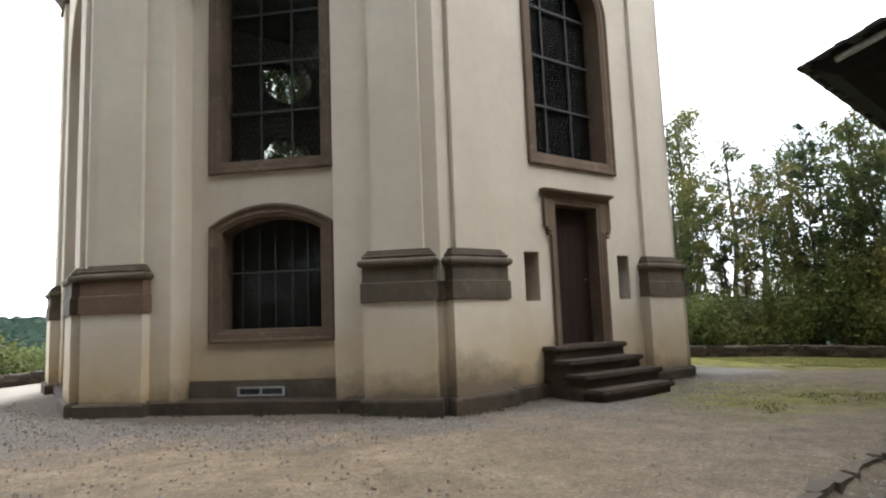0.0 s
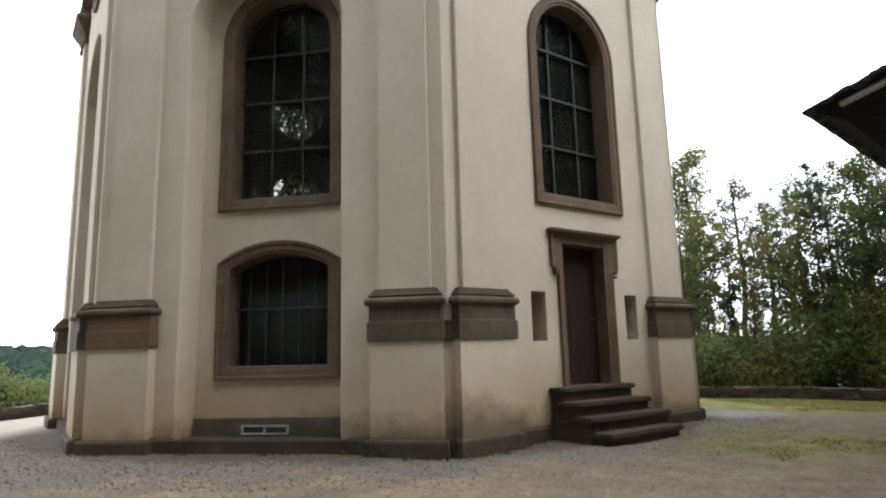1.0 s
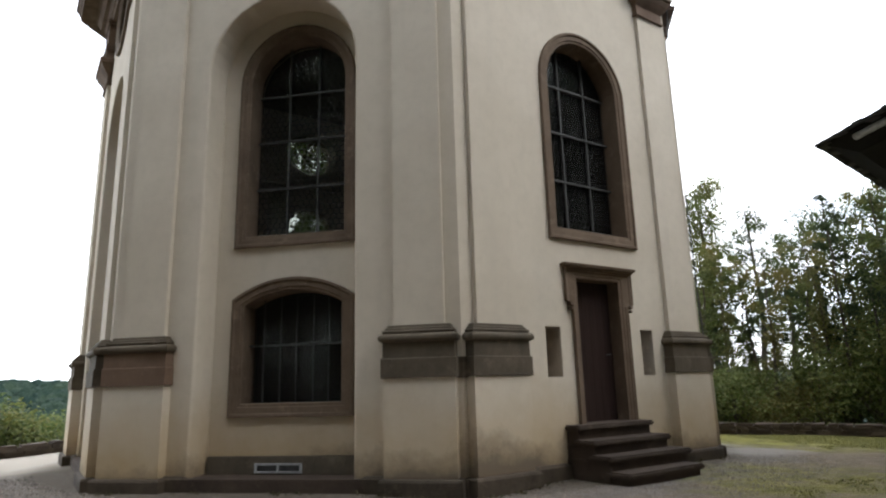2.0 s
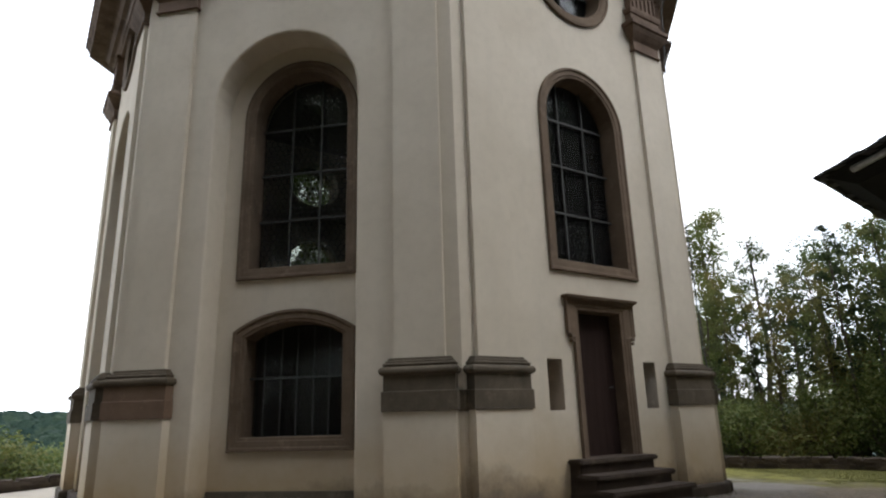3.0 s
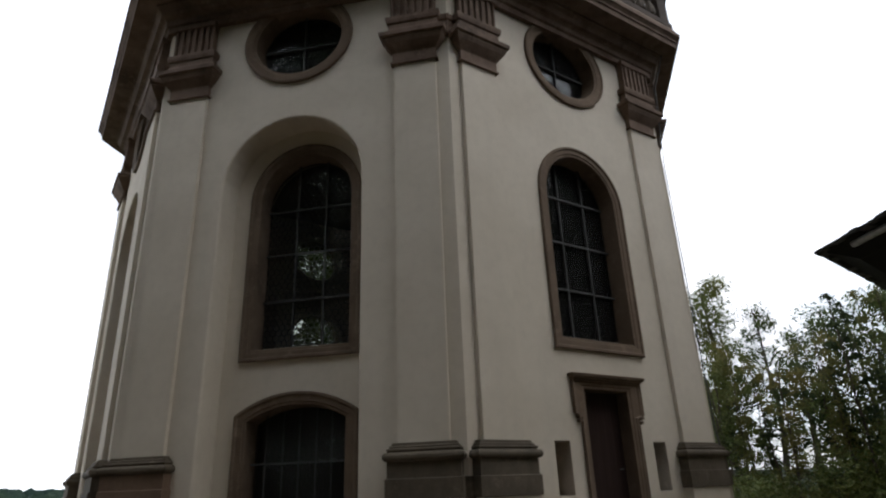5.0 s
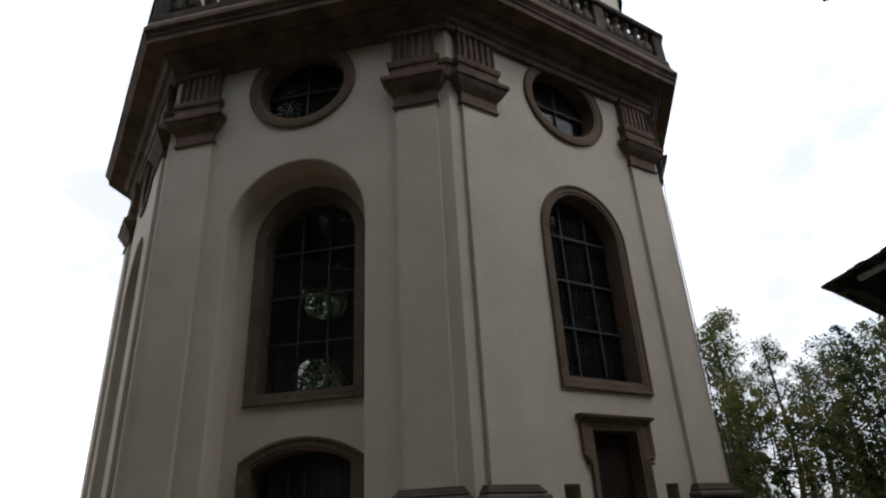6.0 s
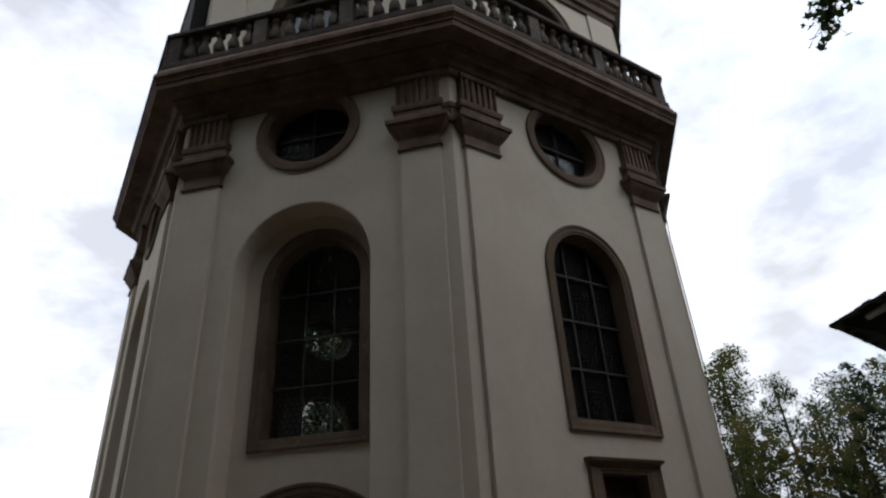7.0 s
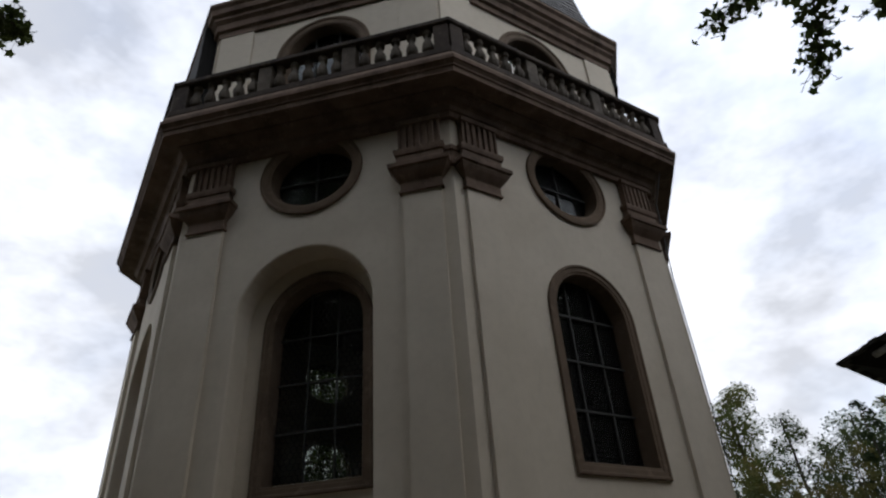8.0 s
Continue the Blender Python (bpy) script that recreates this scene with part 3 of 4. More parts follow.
        on_face(part("plinth_course", pb, PLINTHSTONE, tower), m)
    # piers at the corner, behind the two pilasters
    for side in (-1, 1):
        corner_order(m, side, k == 0 and side < 0)
        # the capital runs on round the corner behind the two pilasters
        bm = bmesh.new()
        u0, u1 = (2.34, HALF - 0.01) if side > 0 else (-HALF + 0.01, -2.34)
        lift = 0.002 * side
        block(bm, u0, u1, 0.05, [(p, z + lift) for p, z in ((0.0, 8.50), (0.055, 8.52), (0.075, 8.56), (0.075, 8.61), (0.03, 8.63), (0.03, 8.84), (0.055, 8.86), (0.06, 8.95), (0.0, 8.98))])
        on_face(part("corner_capital", bm, BLACKSTONE, tower), m @ Matrix.Translation((0, WALL, 0)))
        bm = bmesh.new()
        u0, u1 = (2.43, HALF + 0.012) if side > 0 else (-HALF - 0.012, -2.43)
        box(bm, u0, u1, WALL - 0.03, WALL + 0.02, 1.40, 1.67)
        on_face(part("corner_band", bm, BASESTONE, tower), m)
        bm = bmesh.new()
        u0, u1 = (2.43, HALF + 0.03) if side > 0 else (-HALF - 0.03, -2.43)
        box(bm, u0, u1, WALL - 0.07, WALL + 0.02, -0.15, 0.175)
        on_face(part("corner_plinth", bm, PLINTHSTONE, tower), m)
    # drum above the balcony
    md = m @ Matrix.Translation((0, 0.14, 0))
    hd = (APO - 0.14) * T8
    bm = bmesh.new()
    ar = lambda g: arch(0.86, 11.0, 12.35, 0.87, g)
    slab(bm, rect(-hd, hd, 10.2, 13.75), [ar(0.04)], 0.0, 0.5)
    on_face(part("drum_wall", bm, PLASTER, tower), md)
    bm = bmesh.new()
    moulding(bm, ar, [(0.22, 0.02), (0.22, -0.05), (0.19, -0.065), (0.15, -0.06), (0.13, -0.035), (0.04, -0.03), (0.0, 0.0), (0.0, 0.3)])
    dw = on_face(part("drum_window", bm, SANDSTONE, tower, "arched drum window in a sandstone frame"), md)
    glazing(dw, ar(0.01), 0.26, (-0.28, 0.28), (11.8, 12.6), lattice=False)
    for s in (-1, 1):
        bm = bmesh.new()
        u0, u1 = sorted((s * 1.72, s * (hd - 0.02)))
        box(bm, u0, u1, -0.05, 0.02, 10.5, 13.7, 0.006)
        on_face(part("drum_pilaster", bm, PLASTER, tower), md)


for k in range(8):
    build_face(k)

# cornice, balcony floor and balustrade
bm = bmesh.new()
octagon(bm, [(6.20, 9.60), (6.36, 9.60), (6.37, 9.71), (6.41, 9.73), (6.42, 9.83), (6.46, 9.86), (6.53, 9.88), (6.56, 9.96), (6.60, 10.01), (6.64, 10.02), (6.64, 10.06),
             (6.95, 10.08), (6.96, 10.19), (6.985, 10.20), (6.99, 10.24), (7.03, 10.29), (7.055, 10.31), (7.06, 10.39), (7.03, 10.42), (6.98, 10.55), (6.1, 10.60)], cap=False)
part("cornice", bm, BLACKSTONE, tower, "heavy projecting black-weathered stone cornice")
for a, (p0, p1, z0, z1, nm) in enumerate(((6.68, 6.96, 10.57, 10.75, "balustrade_foot"), (6.75, 6.97, 11.41, 11.55, "balustrade_rail"))):
    bm = bmesh.new()
    e = 0.03
    octagon(bm, [(p0, z0), (p1 - e, z0), (p1, z0 + e), (p1, z1 - e), (p1 - e, z1), (p0, z1), (p0, z0)], cap=False)
    part(nm, bm, RAILSTONE, tower, "weathered stone balustrade rail")
BAL_APO = 6.80
bm = bmesh.new()
turn = [(0.10, 0.0), (0.10, 0.05), (0.06, 0.06), (0.07, 0.09), (0.115, 0.13), (0.13, 0.19), (0.12, 0.26), (0.075, 0.36), (0.06, 0.42), (0.07, 0.44), (0.07, 0.46), (0.10, 0.48), (0.10, 0.57)]
rings(bm, [[(r * math.cos(math.pi * i / 4), r * math.sin(math.pi * i / 4), z) for i in range(8)] for r, z in turn])
first = part("baluster", bm, BALSTONE, tower, "turned stone baluster")
bal_mesh = first.data
half = BAL_APO * T8
start = True
for a in FACES:
    m = face_pose(a) @ Matrix.Translation((0, APO - BAL_APO, 0))
    piers = [-half, -half + 2 * half * 0.345, half - 2 * half * 0.345]
    bays = [(-half + 0.24, piers[1] - 0.13), (piers[1] + 0.13, piers[2] - 0.13), (piers[2] + 0.13, half - 0.24)]
    for u in piers[1:]:
        bm = bmesh.new()
        box(bm, u - 0.14, u + 0.14, -0.12, 0.12, 10.74, 11.42, 0.01)
        on_face(part("balustrade_pier", bm, BALSTONE, tower), m)
    bm = bmesh.new()
    box(bm, half - 0.26, half + 0.03, -0.125, 0.12, 10.74, 11.42, 0.01)
    on_face(part("corner_pier", bm, RAILSTONE, tower), m)
    bm = bmesh.new()
    box(bm, -half - 0.03, -half + 0.26, -0.128, 0.12, 10.74, 11.42, 0.01)
    on_face(part("corner_pier", bm, RAILSTONE, tower), m)
    for u0, u1 in bays:
        for i in range(5):
            u = u0 + (u1 - u0) * (i + 0.5) / 5
            if start:
                ob, start = first, False
            else:
                ob = new("baluster", bal_mesh)
                ob.parent = tower
            ob.matrix_world = m @ Matrix.Translation((u, 0, 10.745)) @ Matrix.Diagonal((0.93, 0.93, 1.17, 1))

# drum cornice and roof
bm = bmesh.new()
octagon(bm, [(6.1, 13.6), (6.26, 13.6), (6.27, 13.75), (6.34, 13.78), (6.36, 13.95), (6.44, 14.02), (6.44, 14.1), (6.52, 14.15), (6.54, 14.30), (6.60, 14.36), (6.60, 14.44), (6.4, 14.52), (6.0, 14.54)], cap=False)
part("drum_cornice", bm, BLACKSTONE, tower, "dark upper cornice under the roof")
bm = bmesh.new()
line = [(6.50, 14.50), (6.34, 14.62), (6.16, 15.1), (5.98, 16.0), (5.80, 17.4), (5.2, 18.9), (3.8, 19.9), (2.6, 20.6), (1.6, 21.1)]
courses = []
for (p0, z0), (p1, z1) in zip(line, line[1:]):
    n = max(1, round(math.hypot(p1 - p0, z1 - z0) / 0.2))
    for i in range(n):
        f, g = i / n, (i + 1) / n
        courses += [(p0 + (p1 - p0) * f + 0.02, z0 + (z1 - z0) * f + 0.002), (p0 + (p1 - p0) * g, z0 + (z1 - z0) * g)]
octagon(bm, courses + [(1.5, 21.2), (1.5, 22.6), (1.8, 22.7), (1.3, 23.4), (0.1, 24.6)])
part("roof", bm, SLATE, tower, "dark slate bell-shaped roof")
for k, z0 in ((-1, 11.0), (2, 13.2)):
    bm = bmesh.new()
    box(bm, -2.35, 2.35, -0.36 if k < 0 else -0.20, 0.02, z0, 14.35, 0.02)
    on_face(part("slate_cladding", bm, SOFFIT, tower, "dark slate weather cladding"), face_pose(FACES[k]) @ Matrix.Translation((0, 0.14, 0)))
# added dark block that stops daylight showing through the drum windows
bm = bmesh.new()
octagon(bm, [(5.2, 10.5), (5.2, 14.3)])
part("drum_view_block", bm, SOFFIT, tower)
# floors that close the tower's inside
for z in (-0.2, 3.15, 10.3):
    bm = bmesh.new()
    octagon(bm, [(5.7, z), (5.7, z + 0.15)])
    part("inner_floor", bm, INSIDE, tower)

# added block that stops daylight showing through the lower windows
bm = bmesh.new()
octagon(bm, [(4.6, -0.1), (4.6, 3.2)])
part("lower_view_block", bm, INSIDE, tower)

# ---------- door and steps ----------
DM = face_pose(FACES[1]) @ Matrix.Translation((OFF_DOOR - 0.01, 0, 0))
door = thing("door_1", "dark brown wooden door in a moulded sandstone frame", "door", "structure", m=DM)


def dpart(name, bm, mat, label="", parent=None):
    ob = part(name, bm, mat, parent or door, label)
    return ob


bm = bmesh.new()
hw, top, sill = 0.47, 2.86, 0.69


def door_outline(g):
    """Jambs and head of the surround; its outer part carries ears at the head."""
    ear = 0.13 * max(0.0, min(1.0, (g - 0.05) / 0.05))
    side = min(g, 0.15)
    return [(-hw - side, sill), (-hw - side, 2.46), (-hw - side - ear, 2.50), (-hw - side - ear, top + g), (hw + side + ear, top + g), (hw + side + ear, 2.50), (hw + side, 2.46), (hw + side, sill)]


rings(bm, [[(p[0], d, p[1]) for p in door_outline(g)] for g, d in [(0.17, WALL + 0.02), (0.17, WALL - 0.05), (0.155, WALL - 0.06), (0.135, WALL - 0.05), (0.105, WALL - 0.045), (0.095, WALL - 0.03), (0.055, WALL - 0.025), (0.045, WALL - 0.012), (0.01, WALL - 0.01), (0.0, WALL), (0.0, 0.5)]], closed=False, cap=False)
dpart("door_frame", bm, SANDSTONE, "moulded sandstone door surround with ears")
bm = bmesh.new()
block(bm, -0.74, 0.74, WALL + 0.02, [(-0.03, 2.99), (0.01, 2.995), (0.015, 3.02), (0.045, 3.03), (0.06, 3.07), (0.03, 3.085), (-0.04, 3.09)])
dpart("door_hood", bm, SANDSTONE)
for sgn in (-1, 1):
    bm = bmesh.new()
    tube(bm, [(sgn * 0.675, -0.01, 2.46), (sgn * 0.675, WALL + 0.02, 2.46)], 0.035, sides=10)
    tube(bm, [(sgn * 0.665, -0.005, 2.39), (sgn * 0.665, WALL + 0.02, 2.39)], 0.025, sides=10)
    dpart("scroll", bm, SANDSTONE)
for i in range(6):
    bm = bmesh.new()
    u0 = -0.47 + i * 0.94 / 6
    box(bm, u0 + 0.001, u0 + 0.94 / 6 - 0.001, 0.29, 0.34, sill, 2.88, 0.0012)
    dpart("door_board", bm, DOORWOOD)
bm = bmesh.new()
tube(bm, [(0.36, 0.292, 1.72), (0.36, 0.23, 1.72), (0.30, 0.22, 1.72), (0.25, 0.22, 1.71)], 0.011, sides=8)
dpart("door_handle", bm, IRON, "small dark iron handle")
for c in SLITS:
    uc = c - (OFF_DOOR - 0.01)
    bm = bmesh.new()
    box(bm, uc - 0.45, uc + 0.45, 0.95, 1.0, 0.9, 2.6)
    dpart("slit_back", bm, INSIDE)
    # added lining whose grey stands in for the slit's inner shade
    bm = bmesh.new()
    slab(bm, rect(uc - 0.17, uc + 0.17, 1.365, 2.128), [rect(uc - 0.146, uc + 0.146, 1.386, 2.107)], WALL + 0.012, 0.94)
    dpart("slit_lining", bm, SLITSHADE, "grey added lining with a wall slit's shade in its colour")
steps = thing("stone_steps", "four worn dark stone steps up to the door", "steps", m=DM)
for i, (u0, u1, front, z1) in enumerate(((-0.92, 0.72, -0.20, 0.71), (-0.93, 0.72, -0.49, 0.52), (-0.95, 0.80, -0.76, 0.335), (-0.93, 0.67, -1.03, 0.15))):
    bm = bmesh.new()
    box(bm, u0, u1, front, WALL + 0.3 if i == 0 else front + 0.40, z1 - 0.075, z1, 0.022)
    part("tread", bm, STEPSTONE, steps, "worn rounded stone tread")
    bm = bmesh.new()
    box(bm, u0 + 0.04, u1 - 0.04, front + 0.06, WALL + 0.02, -0.15 - 0.01 * i, z1 - 0.07, 0.012)
    part("riser", bm, STEPSTONE, steps)

# lightning conductor down the far corner
bm = bmesh.new()
ca = FACES[1] + math.pi / 8
cr = (APO - WALL) / math.cos(math.pi / 8)
cp = lambda r, z: AXIS + Vector((math.cos(ca) * r, math.sin(ca) * r, z))
tube(bm, [cp(cr + 0.50, 10.3), cp(cr + 0.15, 9.3), cp(cr + 0.05, 7.5), cp(cr + 0.06, 2.4), cp(cr + 0.09, 1.9), cp(cr + 0.10, -0.05)], 0.012)
part("conductor_cable", bm, IRON, tower, "thin dark lightning conductor cable")

# ---------- ground ----------
EDGE = Vector((1.784, 1.561, 0)).normalized()


def ground_z(x, y):
    """Level yard on a hilltop, falling to a valley with wooded hills beyond."""
    d = math.hypot(x + 1.3, y - 12.0)
    z = 0.03 * noise.noise((x * 0.5, y * 0.5, 0.0))
    z -= 0.05 * math.exp(-((x - 0.3) ** 2 + (y - 7.6) ** 2) / 1.5)    # worn hollow at the tower's foot
    a = math.atan2(y, x)
    side = (x - 1.16) * EDGE.y - (y - 2.63) * EDGE.x    # to the drain's side of the edging stones
    if 0.0 < side and 0.6 < x < 6.5 and y < 8.0:
        z -= 0.11 * min(1.0, side / 0.12)
    left = min(1.0, max(0.0, (-x - 6.5) / 6.0)) * min(1.0, max(0.0, y / 6.0))
    right = min(1.0, max(0.0, (math.hypot(x, y) - 11.0) / 7.0)) * min(1.0, max(0.0, (x - 3.0) / 3.0))
    z -= 0.22 * left * left * (3 - 2 * left) + 0.16 * right * right * (3 - 2 * right)
    rim = 16.0 if x > 0 else 15.0
    if y < 5:
        rim = 26.0
    f = min(1.0, max(0.0, (d - rim) / 60.0))
    z -= 34.0 * (f * f * (3 - 2 * f)) + max(0.0, min(1.0, (d - rim) / 4)) * 1.0
    g = min(1.0, max(0.0, (d - 230.0) / 500.0))
    z += (34.0 + 12 + 5.0 * noise.noise((math.cos(a) * 3.1, math.sin(a) * 3.1, 5.0))) * g * g * (3 - 2 * g)
    z += 2.0 * g * noise.noise((x * 0.02, y * 0.02, 2.0))
    return z


bm = bmesh.new()
radii = [0.0] + [0.45 * 1.062 ** i for i in range(145)]
radii = [r for r in radii if r < 2600]
SPOKES = 144
prev = None
for r in radii:
    if r == 0:
        prev = [bm.verts.new((0, 6, ground_z(0, 6)))]
        continue
    row = []
    for i in range(SPOKES):
        a = 2 * math.pi * i / SPOKES
        x, y = r * math.cos(a), 6 + r * math.sin(a)
        row.append(bm.verts.new((x, y, ground_z(x, y))))
    for i in range(SPOKES):
        j = (i + 1) % SPOKES
        if len(prev) == 1:
            bm.faces.new((prev[0], row[i], row[j]))
        else:
            bm.faces.new((prev[i], row[i], row[j], prev[j]))
    prev = row
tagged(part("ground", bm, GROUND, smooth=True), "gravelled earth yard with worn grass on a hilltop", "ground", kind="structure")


# ---------- trees ----------
def leaf_cloud(bm, centre, size, count, leaf, rnd, squash=0.8):
    for _ in range(count):
        d = Vector((rnd.gauss(0, 1), rnd.gauss(0, 1), rnd.gauss(0, 1)))
        d = d.normalized() * (rnd.random() ** 0.45)
        p = centre + Vector((d.x * size, d.y * size, d.z * size * squash))
        s = leaf * rnd.uniform(0.6, 1.3)
        e = Euler((rnd.uniform(-1.0, 1.0), rnd.uniform(-1.0, 1.0), rnd.uniform(0, 6.28))).to_matrix()
        vs = [bm.verts.new(p + e @ Vector(q)) for q in ((0, -s * 0.62, 0), (s * 0.34, 0, s * 0.10), (0, s * 0.62, -s * 0.06), (-s * 0.34, 0, s * 0.10))]
        bm.faces.new(vs)


def tree(name, label, x, y, height, spread, seed, leafmat, clumps=60, per=70, leaf=0.16, low=0.25, slim=False, trunk=None, z=None, clump=None):
    rnd = random.Random(seed)
    z0 = (ground_z(x, y) if z is None else z) - 0.1
    t = thing(name, label, "tree", group={"roadside_tree": "trees beyond the low wall", "sapling": "saplings in the thicket"}.get(name, "trees round the yard"))
    r = trunk or height * 0.017
    wood = bmesh.new()
    lean = Vector((rnd.uniform(-0.05, 0.05), rnd.uniform(-0.05, 0.05), 1)).normalized()
    spine = [Vector((x, y, z0)) + lean * height * 0.93 * i / 7 + Vector((rnd.uniform(-1, 1), rnd.uniform(-1, 1), 0)) * 0.012 * height * (i > 0) for i in range(8)]
    tube(wood, spine, r, r * 0.2, 7)
    crown = bmesh.new()
    for i in range(clumps):
        f = low + (1 - low) * (i + rnd.random()) / clumps
        k = min(6, int(f * 7))
        base = spine[k].lerp(spine[k + 1], f * 7 - k) if k < 7 else spine[7]
        shape = math.sin(math.pi * min(1.0, 0.16 + 0.84 * (f - low) / (1 - low))) ** 0.7 if not slim else 0.55 + 0.45 * math.sin(9 * f)
        reach = spread * shape * rnd.uniform(0.35, 1.0)
        a = rnd.uniform(0, 2 * math.pi)
        tip = base + Vector((math.cos(a) * reach, math.sin(a) * reach, reach * rnd.uniform(0.15, 0.7)))
        mid = base.lerp(tip, 0.5) + Vector((0, 0, -0.05 * reach))
        tube(wood, [base, mid, tip], r * 0.32 * (1.2 - f), r * 0.07, 4)
        cs = (clump or spread * 0.30) * rnd.uniform(0.6, 1.2)
        leaf_cloud(crown, tip, cs, int(per * rnd.uniform(0.6, 1.2)), leaf, rnd)
        if reach > spread * 0.5:
            leaf_cloud(crown, mid, cs * 0.7, int(per * 0.35), leaf, rnd)
    part("trunk", wood, BARK, t)
    part("crown", crown, leafmat, t)
    return t


def polar(az, d):
    return 0.08 + d * math.sin(radians(az)), -0.45 + d * math.cos(radians(az))


# row of trees behind the low wall: bearing, distance, bearing angle of the top, spread
for az, d, top, sp, seed, mat, kw in (
    (22.9, 25, 15.6, 1.0, 3, LEAF_LIGHT, dict(slim=True, clumps=84, per=161, low=0.3, leaf=0.085, clump=0.52)),
    (26.3, 26, 13.2, 1.5, 5, LEAF, dict(clumps=42, per=161, low=0.25, leaf=0.085)),
    (28.6, 30, 10.4, 1.6, 7, LEAF_DARK, dict(clumps=34, per=138, low=0.45, leaf=0.085)),
    (31.0, 26, 12.2, 2.0, 11, LEAF, dict(clumps=50, per=161, low=0.25, leaf=0.085)),
    (33.2, 25, 11.0, 2.0, 13, LEAF_DARK, dict(clumps=50, per=161, low=0.2, leaf=0.085)),
    (35.4, 24, 12.8, 2.0, 17, LEAF_LIGHT, dict(clumps=60, per=161, low=0.25, leaf=0.085)),
    (37.8, 22, 14.4, 2.2, 19, LEAF, dict(clumps=70, per=184, low=0.2, leaf=0.085)),
    (41.5, 22, 14.6, 2.6, 23, LEAF_LIGHT, dict(clumps=70, per=161, low=0.2, leaf=0.09)),
    (46.0, 24, 12.0, 3.0, 29, LEAF, dict(clumps=60, per=161, low=0.2, leaf=0.09)),
    (20.0, 30, 8.0, 2.0, 27, LEAF, dict(clumps=50, per=161, low=0.15)),
):
    x, y = polar(az, d)
    tree("roadside_tree", "leafy green deciduous tree beyond the low wall", x, y, 1.25 + d * math.tan(radians(top + 2.1)) - ground_z(x, y), sp, seed, mat, **kw)


for az, d, h, seed in ((-2.0, 31, 14, 301), (-9.0, 30, 15, 303), (-13.5, 28, 15, 305), (-17.5, 29, 15, 307)):
    x, y = polar(az, d)
    tree("roadside_tree", "leafy green deciduous tree beyond the tower", x, y, h - ground_z(x, y), 3.2, seed, LEAF, clumps=75, per=70, leaf=0.22, low=0.2)


def bush(x, y, size, height, seed, leafmat, leaf=0.14, count=1800, label="dense green shrub beyond the low wall"):
    rnd = random.Random(seed)
    t = thing("shrub", label, "shrub", group=label)
    z0 = ground_z(x, y)
    wood, crown = bmesh.new(), bmesh.new()
    n = 20
    for i in range(n):
        a = rnd.uniform(0, 6.28)
        tip = Vector((x + math.cos(a) * size * rnd.uniform(0.1, 0.8), y + math.sin(a) * size * rnd.uniform(0.1, 0.8), z0 + height * rnd.uniform(0.08, 0.9)))
        tube(wood, [(x, y, z0 - 0.1), Vector((x, y, z0)).lerp(tip, 0.5) + Vector((0, 0, 0.2)), tip], 0.04, 0.008, 4)
        leaf_cloud(crown, tip, size * 0.42, count // n, leaf, rnd, 0.9)
    part("stem", wood, BARK, t)
    part("foliage", crown, leafmat, t)


# bearing, distance, width and the level of the top
for i, (az, d, s, top) in enumerate(((21.5, 21, 1.6, 1.4), (23.8, 20.6, 1.5, 1.9), (25.6, 21.5, 1.6, 1.5), (27.6, 20.8, 1.6, 1.3), (29.4, 20.4, 1.5, 1.9), (31.4, 21, 1.7, 2.1), (33.4, 20.4, 1.6, 1.9), (35.6, 20.6, 1.8, 2.4), (37.8, 20.2, 1.8, 2.8),
                                  (40.4, 20, 2.0, 3.2), (43.6, 20, 2.0, 3.4), (24.6, 24, 2.0, 2.2), (30.2, 24, 2.2, 2.4), (34.4, 23.5, 2.2, 3.2), (37.0, 23, 2.2, 3.4))):
    x, y = polar(az, d)
    bush(x, y, s, top * (0.62 if az < 29 else 1.0) + 0.2 - ground_z(x, y), 40 + i, (LEAF, LEAF_LIGHT, LEAF_LIGHT, LEAF_OLIVE, LEAF_LIGHT)[i % 5], leaf=0.08, count=5200)
for i, (az, d, s, top) in enumerate(((-33.0, 27, 2.0, -0.2), (-35.5, 26, 2.0, 0.15), (-38.0, 26, 2.2, 0.3), (-31.0, 29, 2.2, -0.3), (-41.0, 25, 2.4, 0.4), (-34.0, 31, 2.4, -0.2), (-37.0, 31, 2.4, -0.1))):
    x, y = polar(az, d)
    bush(x, y, s, top + 0.65 - ground_z(x, y), 60 + i, LEAF_LIGHT if i % 2 else LEAF, leaf=0.13, count=2600, label="light green shrub below the terrace")
srnd = random.Random(77)
for i in range(22):
    az, d = 21.5 + i * 0.95 + srnd.uniform(-0.5, 0.5), srnd.uniform(20.5, 24)
    x, y = polar(az, d)
    tree("sapling", "thin leafy sapling in the thicket beyond the wall", x, y, srnd.uniform(4.5, 7.5), srnd.uniform(0.7, 1.2), 400 + i, (LEAF, LEAF_LIGHT, LEAF_OLIVE, LEAF_DARK)[i % 4], clumps=24, per=110, low=0.30, leaf=0.075, slim=i % 2 == 0, trunk=0.06)
# unseen trees added behind the viewer to shade the yard and darken the windows
shade_trees = []
